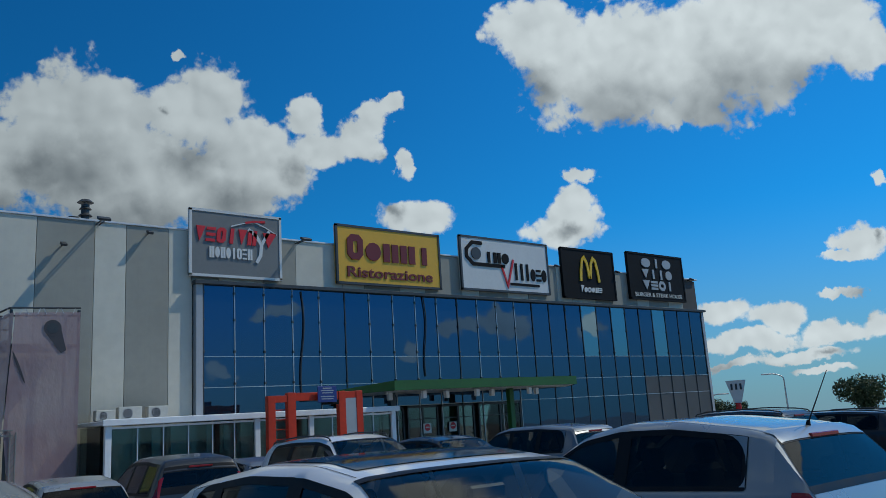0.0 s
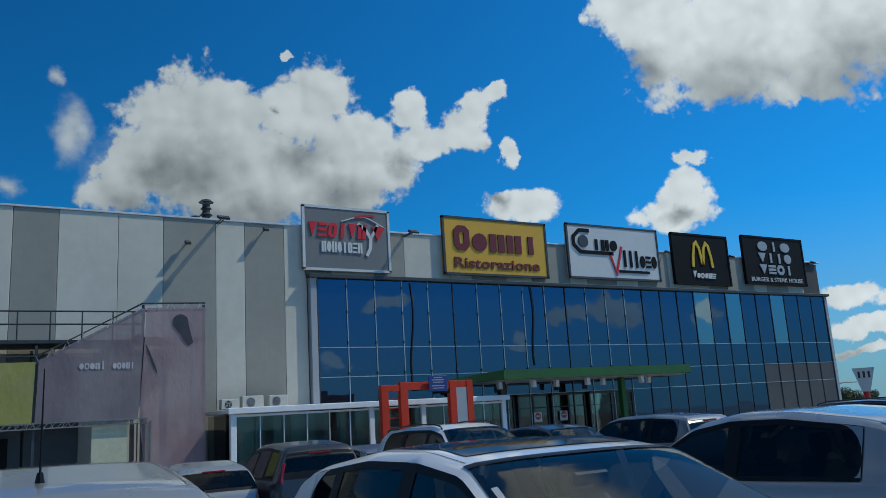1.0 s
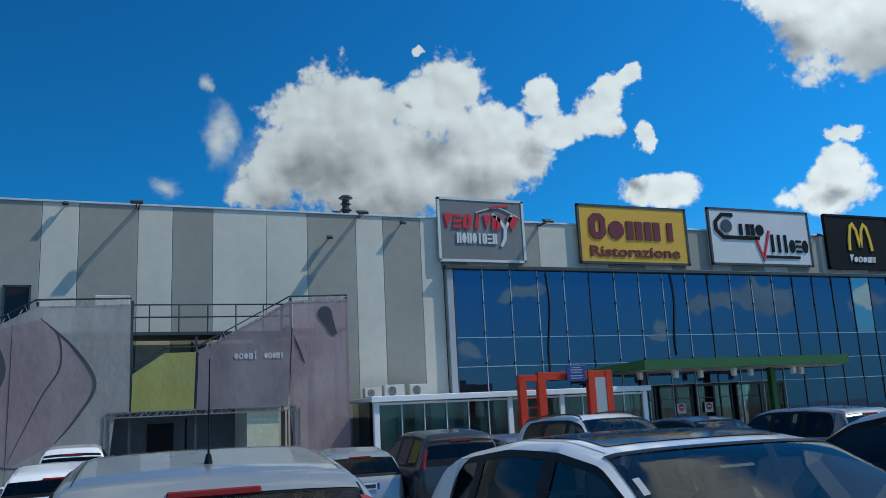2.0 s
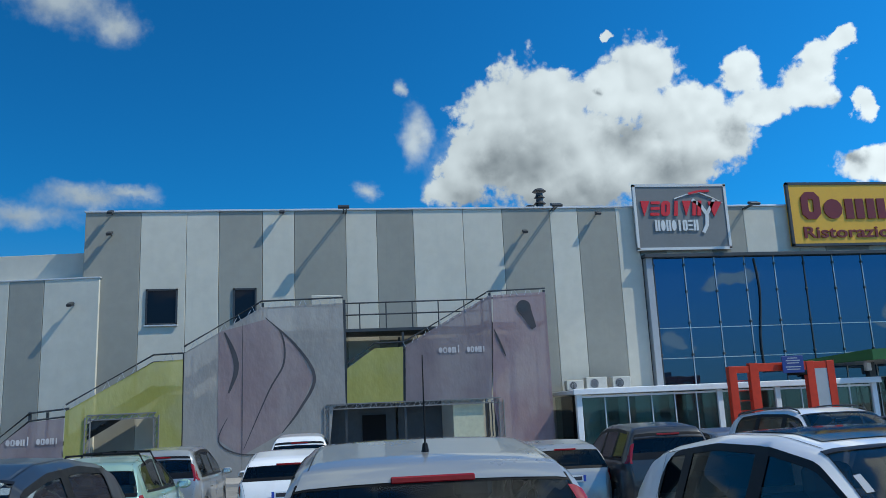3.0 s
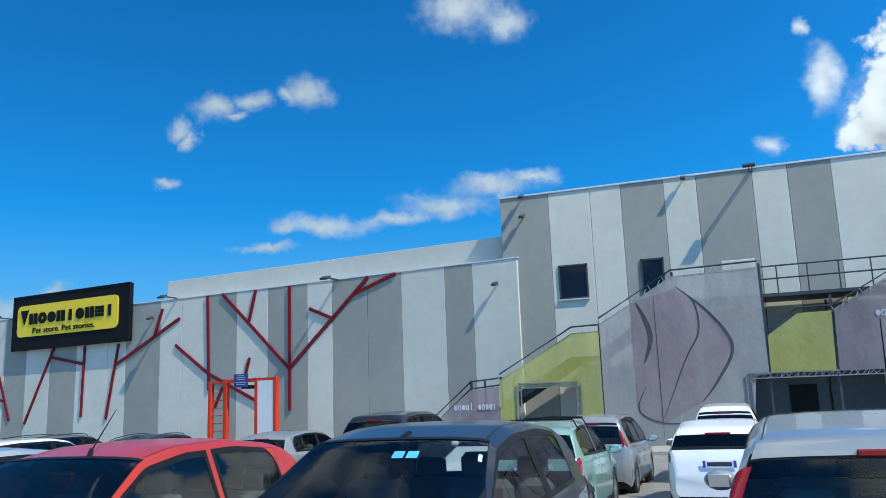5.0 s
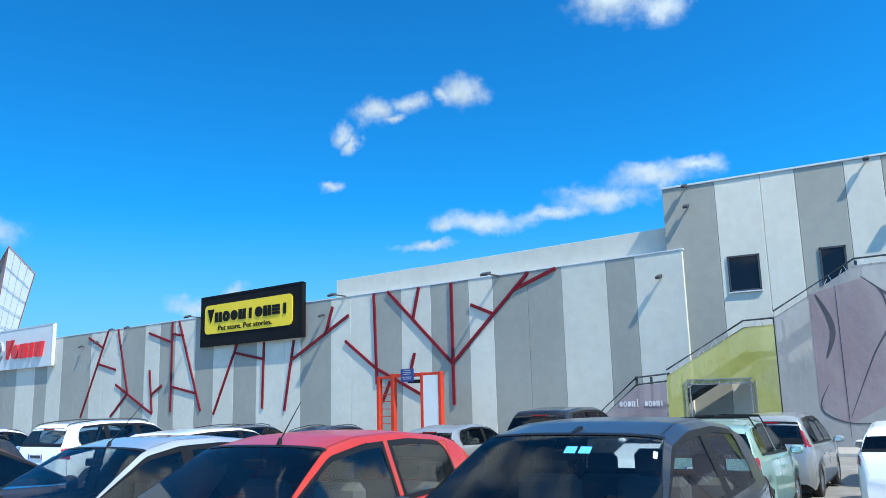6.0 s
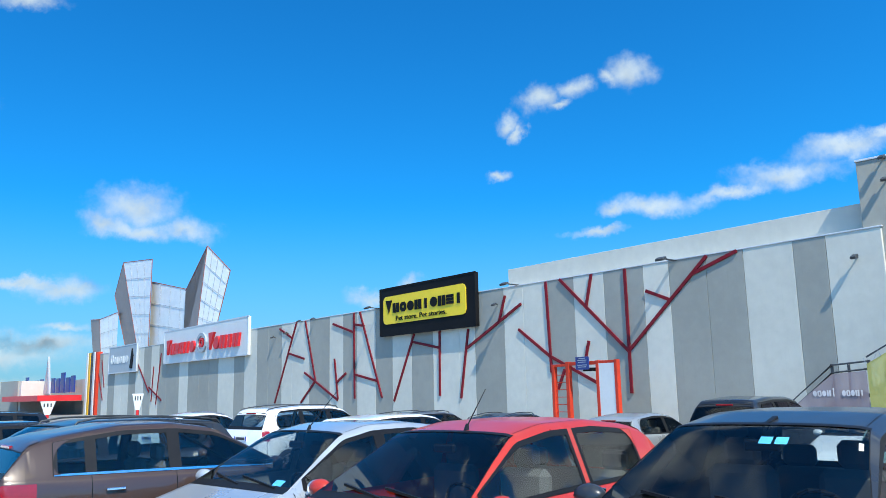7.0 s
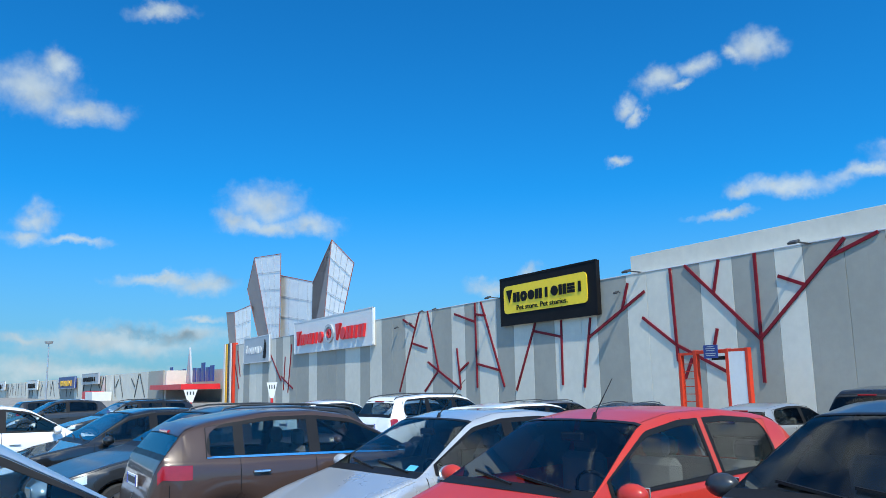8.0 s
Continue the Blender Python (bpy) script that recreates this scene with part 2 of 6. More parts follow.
SIGN_YELLOW = mat("sign_yellow", (0.72, 0.4, 0.03), 0.45, vary=0.03)
SIGN_LEMON = mat("sign_lemon", (0.85, 0.6, 0.02), 0.4, vary=0.03)
SIGN_RED = mat("sign_red", (0.62, 0.02, 0.025), 0.4, vary=0.05)
SIGN_MAROON = mat("sign_maroon", (0.17, 0.018, 0.015), 0.4, vary=0.05)
SIGN_BLUE = mat("sign_blue", (0.018, 0.04, 0.19), 0.4)
BOARD_GREY = mat("board_grey", (0.19, 0.2, 0.2), 0.6, vary=0.04, spec=0.25)
AC_WHITE = mat("aged_white", (0.5, 0.49, 0.44), 0.6, vary=0.08, streak=0.2)
GOLD = mat("gold_shape", (0.8, 0.5, 0.02), 0.4)
# near-black: paints the lobby's unlit depth, also colours cabin floors and fan discs
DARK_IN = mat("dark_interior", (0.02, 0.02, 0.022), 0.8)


# ---- mesh helpers ----
def box(bm, x0, x1, y0, y1, z0, z1, bevel=0.0):
    r = bmesh.ops.create_cube(bm, size=1, matrix=Matrix.LocRotScale(((x0 + x1) / 2, (y0 + y1) / 2, (z0 + z1) / 2), None, (abs(x1 - x0), abs(y1 - y0), abs(z1 - z0))))
    if bevel:
        es = list({e for v in r["verts"] for e in v.link_edges})
        bmesh.ops.bevel(bm, geom=es, offset=bevel, segments=1, affect="EDGES")


def bar(bm, p, q, w, d=None, up=(0, -1, 0)):
    """A rectangular bar from p to q, w wide and d deep along up."""
    p, q, d = Vector(p), Vector(q), d or w
    z = (q - p).normalized()
    y = Vector(up)
    x = y.cross(z)
    if x.length < 1e-4:
        x = Vector((1, 0, 0))
    x.normalize()
    y = z.cross(x)
    vs = [bm.verts.new(c + x * (sx * w / 2) + y * (sy * d / 2)) for c in (p, q) for sx, sy in ((-1, -1), (1, -1), (1, 1), (-1, 1))]
    for f in ((3, 2, 1, 0), (4, 5, 6, 7), (0, 1, 5, 4), (1, 2, 6, 5), (2, 3, 7, 6), (3, 0, 4, 7)):
        bm.faces.new([vs[i] for i in f])


def rod(bm, p, q, r, r2=None, seg=8):
    p, q = Vector(p), Vector(q)
    m = Matrix.Translation((p + q) / 2) @ (q - p).to_track_quat("Z", "Y").to_matrix().to_4x4()
    bmesh.ops.create_cone(bm, cap_ends=True, segments=seg, radius1=r, radius2=r if r2 is None else r2, depth=(q - p).length, matrix=m)


def tube(bm, pts, r, seg=7, closed=False):
    """One round bar along a line of points."""
    pts = [Vector(p) for p in pts]
    n = len(pts)
    rings = []
    for i, p in enumerate(pts):
        d = (pts[(i + 1) % n if closed else min(i + 1, n - 1)] - pts[(i - 1) % n if closed else max(i - 1, 0)]).normalized()
        m = d.to_track_quat("Z", "Y").to_matrix()
        rings.append([bm.verts.new(p + m @ Vector((r * math.cos(k * math.tau / seg), r * math.sin(k * math.tau / seg), 0))) for k in range(seg)])
    for i in range(n if closed else n - 1):
        a, b = rings[i], rings[(i + 1) % n]
        off = min(range(seg), key=lambda o: (a[0].co - b[o].co).length)
        for k in range(seg):
            bm.faces.new((a[k], a[(k + 1) % seg], b[(k + 1 + off) % seg], b[(k + off) % seg]))
    if not closed:
        bm.faces.new(rings[0])
        bm.faces.new(rings[-1][::-1])


def prism(bm, pts, y0, y1):
    """A plate with the outline pts (x, z), from y0 to y1."""
    a = [bm.verts.new((x, y0, z)) for x, z in pts]
    b = [bm.verts.new((x, y1, z)) for x, z in pts]
    bm.faces.new(a)
    bm.faces.new(b[::-1])
    for i in range(len(pts)):
        bm.faces.new((a[i], b[i], b[i - 1], a[i - 1]))


def mesh_of(bm, name, material, smooth=0.0):
    bmesh.ops.recalc_face_normals(bm, faces=bm.faces)
    me = bpy.data.meshes.new(name)
    bm.to_mesh(me)
    bm.free()
    me.materials.append(material)
    if smooth:
        me.shade_smooth()
        me.set_sharp_from_angle(angle=smooth)
    return me


def part(name, bm, material, parent=None, label="", smooth=0.0):
    ob = new(name, mesh_of(bm, name, material, smooth))
    ob.parent = parent
    if label:
        tagged(ob, label)
    return ob


def holder(name, m, label, category, group="", kind=""):
    ob = new(name)
    ob.matrix_world = m
    return tagged(ob, label, category, group, kind)


def letters(text, height, depth, material, parent, name, m, align="CENTER", shear=0.0, bold=0.0, width=None):
    """Raised lettering, turned into a mesh; m puts the text's plane, x along the line, y up."""
    cu = bpy.data.curves.new(name, "FONT")
    cu.body, cu.size, cu.extrude, cu.align_x, cu.align_y, cu.shear, cu.offset = text, height / 0.7, depth / 2, align, "CENTER", shear, bold
    cu.resolution_u = 3
    tmp = bpy.data.objects.new(name, cu)
    scene.collection.objects.link(tmp)
    bpy.context.view_layer.update()
    me = bpy.data.meshes.new_from_object(tmp.evaluated_get(bpy.context.evaluated_depsgraph_get()))
    bpy.data.objects.remove(tmp)
    xs = [v.co.x for v in me.vertices]
    ys = [v.co.y for v in me.vertices]
    cx, cy = (max(xs) + min(xs)) / 2, (max(ys) + min(ys)) / 2
    k = width / (max(xs) - min(xs)) if width else 1.0
    for v in me.vertices:
        v.co.x, v.co.y = (v.co.x - cx) * k, v.co.y - cy
    me.materials.clear()
    me.materials.append(material)
    ob = new(name, me)
    ob.parent = parent
    ob.matrix_local = m
    return ob


UPRIGHT = pose(0, 0, 0, 90, 0, 0)

# ---- ground ----
GROUND = -0.45        # level at the building


def ground_z(y, x=0.0):
    """The car park falls gently towards the building and to the far end."""
    t = min(1.0, max(0.0, y / 20.0))
    rise = 0.14 * min(1.0, max(0.0, (11.0 - y) / 6.0)) * min(1.0, max(0.0, (x + 6.5) / 4.0))
    return GROUND * t + rise - 0.03 * max(0.0, x - 110.0)


bm = bmesh.new()
ys = [-2500, -40, 0, 2.5, 5, 8, 11, 15, 20, 27.5, 60, 2500]
xs = [-2500, -60, -20, -6.5, -4.5, -2.5, 0, 20, 60, 110, 400, 2500]
rowsv = [[bm.verts.new((x, y, ground_z(y, x))) for x in xs] for y in ys]
for a, b in zip(rowsv, rowsv[1:]):
    for i in range(len(xs) - 1):
        bm.faces.new((a[i], a[i + 1], b[i + 1], b[i]))
tagged(part("ground", bm, ASPHALT), "pale grey-beige car park surface falling gently to the building", "ground", kind="structure")

bm = bmesh.new()
box(bm, -30, 60, 28.6, 33.9, GROUND - 0.2, GROUND + 0.13, 0.02)
tagged(part("pavement", bm, PAVING), "raised concrete pavement along the shopping centre", "pavement", kind="structure")

# ---- tall block: precast panels ----
WY = 34.0
TALL_Z, GLASS_Z, LOW_Z = 10.5, 8.2, 7.72
TALL_JOINTS = [-10.27, -8.04, -6.19, -4.86, -3.06, -1.73, 0.46, 1.79, 3.39, 5.6, 7.37, 9.56, 10.83, 12.63, 13.7]
TALL_TONE = "dlldldldlldldl"
G0, G1 = 13.75, 52.0


def panel_mesh(w, h, material, d=0.16):
    bm = bmesh.new()
    box(bm, 0.008, w - 0.008, 0, d, 0, h, 0.012)
    return mesh_of(bm, "panel", material)


def panel(w, h, tone, wall, m):
    ob = new("panel", panel_mesh(w, h, PANEL_DARK if tone == "d" else PANEL_LIGHT))
    ob.parent = wall
    ob.matrix_local = m
    return ob


bm = bmesh.new()
box(bm, -10.2, 13.7, WY + 0.1, WY + 0.5, GROUND, TALL_Z - 0.06)
box(bm, 13.7, 52.0, WY + 0.1, WY + 0.5, GLASS_Z, TALL_Z - 0.06)
wall_tall = tagged(part("wall_tall", bm, JOINT), "tall facade of light and dark grey precast panels", "wall", kind="structure")
WINDOWS = [(-7.76, -6.49, 5.73, 7.22), (-4.25, -3.3, 5.45, 7.18)]
for (a, b), tone in zip(zip(TALL_JOINTS, TALL_JOINTS[1:]), TALL_TONE):
    panel(b - a, TALL_Z - GROUND, tone, wall_tall, pose(a, WY - 0.06, GROUND))
x, tones = 13.6, "dldlldldldldllddldl"
for k, tone in enumerate(tones):
    w = (1.3, 2.2, 1.7, 2.6)[k % 4]
    if x + w > 52.0:
        w = 52.0 - x
    if w > 0.3:
        panel(w, TALL_Z - GLASS_Z - 0.06, tone, wall_tall, pose(x, WY - 0.06, GLASS_Z + 0.06))
    x += w
bm = bmesh.new()
box(bm, -10.3, 52.05, WY - 0.12, WY + 0.6, TALL_Z, TALL_Z + 0.08, 0.01)
tagged(part("roof_coping", bm, COPING), "pale metal coping along the parapet", "coping", kind="structure")
bm = bmesh.new()
box(bm, -10.2, -9.9, WY + 0.2, WY + 40, GROUND, TALL_Z - 0.05)
box(bm, 51.7, 52.0, WY + 0.5, WY + 40, GROUND, TALL_Z - 0.05)
box(bm, -10.2, 52.0, WY + 40, WY + 40.3, GROUND, TALL_Z - 0.05)
tagged(part("wall_tall_sides", bm, PANEL_LIGHT), "pale side walls of the tall block", "wall", kind="structure")
bm = bmesh.new()
box(bm, -9.9, 51.7, WY + 0.5, WY + 40, TALL_Z - 0.6, TALL_Z - 0.4)
tagged(part("roof_tall", bm, CONCRETE), "flat concrete roof of the tall block", "roof", kind="structure")
for k, (x0, x1, z0, z1) in enumerate(WINDOWS):
    win = holder("window_%d" % (k + 1), pose((x0 + x1) / 2, WY - 0.07, z0), "dark framed square window in the panel wall", "window", kind="structure")
    w, h = (x1 - x0) / 2, z1 - z0
    bm = bmesh.new()
    for a in ((-w, -w + 0.07, 0, h), (w - 0.07, w, 0, h), (-w, w, 0, 0.07), (-w, w, h - 0.07, h)):
        box(bm, a[0], a[1], -0.05, 0.03, a[2], a[3])
    part("window_frame", bm, STEEL_DARK, win)
    bm = bmesh.new()
    box(bm, -w + 0.06, w - 0.06, -0.02, -0.005, 0.06, h - 0.06)
    part("pane", bm, WINDOW_GLASS, win)
    bm = bmesh.new()
    box(bm, -w - 0.03, w + 0.03, -0.1, 0.03, -0.05, 0.0)
    part("window_sill", bm, COPING, win)

# ---- glass front ----
glass_front = holder("window_3", pose(0, 0, 0), "blue mirrored glass curtain wall with thin mullions", "glass facade", kind="structure")
GY = WY - 0.25
NCOL = 26
cols = [G0 + 0.35 + (G1 - 0.3 - G0 - 0.35) * i / NCOL for i in range(NCOL + 1)]
levels = [GROUND, 2.45, 3.6, 4.93, GLASS_Z - 0.08]
pane_meshes = {}
SOLID = mat("grey_infill", (0.075, 0.072, 0.07), 0.55, vary=0.08)


def pane_mesh(w, h, material):
    key = (round(w, 3), round(h, 3), material.name)
    if key not in pane_meshes:
        bm = bmesh.new()
        box(bm, -w / 2, w / 2, -0.012, 0.012, 0, h)
        pane_meshes[key] = mesh_of(bm, "pane", material)
    return pane_meshes[key]


rng = random.Random(5)
for i in range(NCOL):
    a, b = cols[i], cols[i + 1]
    for j in range(4):
        if j == 0 and 21.5 < (a + b) / 2 < 33.5:
            continue
        solid = a > 43.5 and j < 2
        ob = new("pane", pane_mesh(b - a - 0.03, levels[j + 1] - levels[j] - 0.03, SOLID if solid else FACADE_BRIGHT if (j == 3 and i in (17, 19, 22)) else FACADE_GLASS))
        ob.parent = glass_front
        ob.matrix_local = pose((a + b) / 2, GY, levels[j] + 0.015, rng.uniform(-0.25, 0.25), 0, rng.uniform(-0.3, 0.3))
for i, c in enumerate(cols):
    bm = bmesh.new()
    box(bm, c - 0.022, c + 0.022, GY - 0.05, GY + 0.08, GROUND, GLASS_Z - 0.05)
    part("mullion", bm, STEEL_DARK if i > 13 or i % 5 == 0 else STEEL, glass_front)
    bm = bmesh.new()
    for z in (7.75, 6.55, 5.15, 3.75):
        box(bm, c - 0.05, c + 0.05, GY - 0.08, GY - 0.03, z - 0.05, z + 0.05, 0.015)
    part("glass_clamp", bm, STEEL_DARK, glass_front)
for z in levels[1:4]:
    bm = bmesh.new()
    box(bm, cols[0], cols[-1], GY - 0.03, GY + 0.05, z - 0.018, z + 0.018)
    part("transom", bm, STEEL, glass_front)
bm = bmesh.new()
box(bm, G0 - 0.1, G1 + 0.1, GY - 0.25, WY + 0.05, GLASS_Z - 0.1, GLASS_Z + 0.06, 0.01)
part("head_flashing", bm, STEEL_DARK, glass_front)
for a, b in ((G0, G0 + 0.3), (G1 - 0.28, G1)):
    bm = bmesh.new()
    box(bm, a, b, GY - 0.08, WY + 0.05, GROUND, GLASS_Z - 0.1, 0.01)
    part("side_jamb", bm, SIGN_GREY, glass_front)
# loose black cables hanging in front of the panes
for xs_, zt, zb in ((18.9, 8.0, 3.2), (26.2, 8.1, 3.9)):
    bm = bmesh.new()
    tube(bm, [(xs_ + 0.12 * math.sin(k / 14 * 5.5), GY - 0.07, zt + (zb - zt) * k / 14) for k in range(15)], 0.035)
    tagged(part("cable", bm, STEEL_DARK), "loose black cable hanging down the glass front", "cable", "cables on the glass front")
# near-black backing behind the entrance: the lobby's darkness is put into its colour
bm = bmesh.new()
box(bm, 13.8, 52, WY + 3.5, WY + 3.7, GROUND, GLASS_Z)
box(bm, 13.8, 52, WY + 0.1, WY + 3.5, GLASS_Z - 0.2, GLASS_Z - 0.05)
tagged(part("wall_lobby", bm, DARK_IN), "near-black backing painted as the unlit depth of the entrance lobby", "wall", kind="structure")

# ---- low block, turned by 7.4 degrees ----
LOW = pose(-9.67, WY - 0.12, 0, 0, 0, 180 - 7.445)        # local x runs along the wall away from the tall block, local y into the car park


def lowm(s, off, z):
    return LOW @ pose(s, off, z)


LOW_JOINTS = [-0.1, 2.14, 3.56, 5.91, 7.84, 9.92, 11.47, 14.02, 16.15, 18.1, 20.1, 21.77, 24.48, 25.99, 28.73, 31.12, 33.39, 35.52, 38.0, 39.98, 41.98, 45.2, 48.12, 50.0, 52.53, 54.84, 57.4, 59.68, 63.34, 65.6, 68.21, 71.2, 73.68, 77.58, 80.1, 82.6, 85.2, 88.0, 90.6, 93.4, 96.2, 99.0, 101.6, 104.6]
LOW_TONE = "ldlddldldlldlldldldldllddldldddlddldldlldldld"
wall_low = new("wall_low")
wall_low.matrix_world = LOW
tagged(wall_low, "long low facade of light and dark grey precast panels", "wall", kind="structure")
bm = bmesh.new()
box(bm, -0.1, 104.6, -0.45, -0.1, GROUND, LOW_Z - 0.05)
part("backing_wall", bm, JOINT, wall_low)
for (a, b), tone in zip(zip(LOW_JOINTS, LOW_JOINTS[1:]), LOW_TONE):
    ob = new("panel", panel_mesh(b - a, LOW_Z - GROUND, PANEL_DARK if tone == "d" else PANEL_LIGHT))
    ob.parent = wall_low
    ob.matrix_local = pose(a, -0.12, GROUND)
bm = bmesh.new()
box(bm, -0.15, 104.6, -0.5, 0.07, LOW_Z, LOW_Z + 0.06, 0.01)
part("coping", bm, COPING, wall_low)
bm = bmesh.new()
box(bm, -3.0, 104.6, -60, -0.5, LOW_Z - 0.5, LOW_Z - 0.3)
part("flat_roof", bm, CONCRETE, wall_low)
# set-back parapet of the higher roof behind
bm = bmesh.new()
box(bm, 0.3, 21.9, -1.2, -0.55, LOW_Z - 0.4, 8.92, 0.01)
ob = part("upper_parapet", bm, PANEL_LIGHT, wall_low, "pale set-back parapet band above the low wall")

# ---- cars ----
def paint(name, color, metal=0.0, coat=1.0):
    return mat("paint_" + name, color, 0.3, metal, vary=0.03, scale=1.5, coat=coat, spec=0.28)


CAR_GLASS = glass_mat("car_glass", (0.76, 0.82, 0.81), 0.96, ior=1.45)
CAR_GLASS_DARK = glass_mat("car_glass_dark", (0.2, 0.22, 0.22), 0.9, ior=1.38)
ROOF_GLASS = mat("roof_glass", (0.006, 0.007, 0.008), 0.1, vary=0.02, spec=0.15)
RUBBER = mat("tyre_rubber", (0.02, 0.02, 0.02), 0.85, bump=0.3)
ALLOY = mat("alloy", (0.55, 0.56, 0.58), 0.3, 0.9, vary=0.05)
TRIM = mat("black_trim", (0.011, 0.011, 0.012), 0.4, spec=0.18)
SEAT = mat("seat_cloth", (0.12, 0.12, 0.125), 0.9, vary=0.06, scale=8)
LENS_RED = mat("red_lens", (0.25, 0.006, 0.01), 0.2, coat=0.4, vary=0.1, scale=25)
LENS_CLEAR = mat("clear_lens", (0.6, 0.62, 0.64), 0.1, 0.3, coat=1.0, vary=0.15, scale=20)
PLATE = mat("plate_white", (0.75, 0.76, 0.77), 0.5)
PLATE_INK = mat("plate_ink", (0.03, 0.03, 0.04), 0.5)
PLATE_BLUE = mat("plate_blue", (0.02, 0.06, 0.4), 0.5)
CHROME = mat("chrome", (0.7, 0.71, 0.72), 0.12, 1.0, vary=0.02)

# top line from the nose: share of the length, height as share of the way from bonnet to roof; then the marks of the cabin
STYLES = {
    "hatch": dict(top=[(0, .52), (.03, .68), (.12, .80), (.26, .95), (.45, 1.40), (.55, 1.475), (.68, 1.48), (.84, 1.41), (.90, 1.36), (.975, .98), (.995, .80), (1, .5)],
                  cowl=.265, head=.46, rear=.905, base=.972, belt=(.90, .99), sides=[(.31, .555), (.575, .85)], size=(3.9, 1.68, 1.48)),
    "three": dict(top=[(0, .5), (.03, .66), (.12, .78), (.25, .94), (.44, 1.38), (.55, 1.45), (.7, 1.46), (.85, 1.40), (.905, 1.34), (.97, .96), (.995, .78), (1, .5)],
                  cowl=.255, head=.45, rear=.91, base=.968, belt=(.88, .98), sides=[(.30, .61), (.63, .84)], size=(3.75, 1.66, 1.46)),
    "compact": dict(top=[(0, .5), (.03, .66), (.14, .80), (.32, .94), (.50, 1.36), (.60, 1.42), (.72, 1.42), (.86, 1.34), (.92, 1.27), (.975, .98), (.995, .8), (1, .5)],
                    cowl=.325, head=.51, rear=.925, base=.97, belt=(.91, .98), sides=[(.365, .60), (.615, .79), (.80, .87)], size=(4.3, 1.76, 1.42)),
    "mpv": dict(top=[(0, .55), (.03, .74), (.10, .86), (.20, 1.02), (.40, 1.55), (.50, 1.63), (.70, 1.65), (.90, 1.60), (.945, 1.55), (.985, 1.05), (.997, .85), (1, .5)],
                cowl=.205, head=.41, rear=.95, base=.982, belt=(.95, 1.03), sides=[(.27, .52), (.535, .74), (.755, .90)], size=(4.1, 1.72, 1.66)),
    "estate": dict(top=[(0, .5), (.03, .68), (.14, .82), (.29, .97), (.44, 1.40), (.53, 1.47), (.72, 1.47), (.90, 1.41), (.93, 1.37), (.98, 1.0), (.997, .8), (1, .5)],
                   cowl=.295, head=.45, rear=.935, base=.977, belt=(.94, 1.0), sides=[(.345, .53), (.545, .715), (.73, .89)], size=(4.6, 1.8, 1.47)),
    "suv": dict(top=[(0, .6), (.03, .8), (.13, .98), (.26, 1.08), (.40, 1.58), (.48, 1.66), (.7, 1.68), (.89, 1.62), (.925, 1.57), (.98, 1.12), (.997, .9), (1, .55)],
                cowl=.265, head=.41, rear=.93, base=.976, belt=(1.04, 1.1), sides=[(.32, .51), (.525, .705), (.72, .88)], size=(4.35, 1.82, 1.68)),
    "sedan": dict(top=[(0, .5), (.03, .66), (.14, .80), (.30, .94), (.45, 1.36), (.53, 1.42), (.66, 1.42), (.76, 1.33), (.86, 1.04), (.95, 1.0), (.99, .9), (1, .5)],
                  cowl=.305, head=.46, rear=.75, base=.86, belt=(.9, .97), sides=[(.355, .52), (.535, .69)], size=(4.5, 1.77, 1.42)),
}


def car_shape(st, L, W, H):
    kz = H / st["size"][2]
    kx = np.array([a * L for a, _ in st["top"]])
    kt = np.array([b * kz for _, b in st["top"]])
    fine = np.linspace(0, L, 400)
    raw = np.interp(fine, kx, kt)
    pad = 9
    ext = np.concatenate([np.full(pad, raw[0]), raw, np.full(pad, raw[-1])])
    smooth = np.convolve(ext, np.hanning(2 * pad + 1) / np.hanning(2 * pad + 1).sum(), "valid")
    belt = [b * kz for b in st["belt"]]
    plan = np.interp(fine / L, [0, .012, .04, .1, .3, .75, .93, .975, 1], [.70, .83, .92, .975, 1, 1, .965, .92, .80])
    ext = np.concatenate([np.full(pad, plan[0]), plan, np.full(pad, plan[-1])])
    plan = np.convolve(ext, np.hanning(2 * pad + 1) / np.hanning(2 * pad + 1).sum(), "valid")

    def ring(x):
        u = x / L
        zt = float(np.interp(x, fine, smooth))
        zb = min(float(np.interp(u, [.1, 1], belt)), zt - 0.02)
        w = W / 2 * float(np.interp(x, fine, plan))
        hr = zt - zb
        zs = 0.2 + 0.06 * max(0, 1 - u / .05) + 0.12 * max(0, (u - .95) / .05)
        arch = 0.0
        for xw in (L * .175, L * .815):
            r = 0.35 * kz
            if abs(x - xw) < r:
                arch = max(arch, 0.28 + math.sqrt(r * r - (x - xw) ** 2) * 0.98)
        zs = max(zs, arch)
        yb = w * .955
        lean = 0.34 + 0.1 * hr
        g = min(0.03, hr * .25)
        y6 = yb - .012 - lean * hr * .86
        y7 = yb - .012 - lean * hr * .94 - .035 * min(1, hr / .3)
        return [(w * .93, zs), (w * .99, zs + (zb - zs) * .18), (w, zs + (zb - zs) * .45), (w * .992, zs + (zb - zs) * .78), (w * .975, zb - .035), (yb, zb),
                (yb - .012 - lean * g, zb + g), (y6, zb + hr * .86), (y7, zb + hr * .945), (y7 * .9, zb + hr * .972), (y7 * .6, zb + hr * .992), (y7 * .3, zb + hr * .999), (0, zt)]
    return ring


wheel_cache = {}


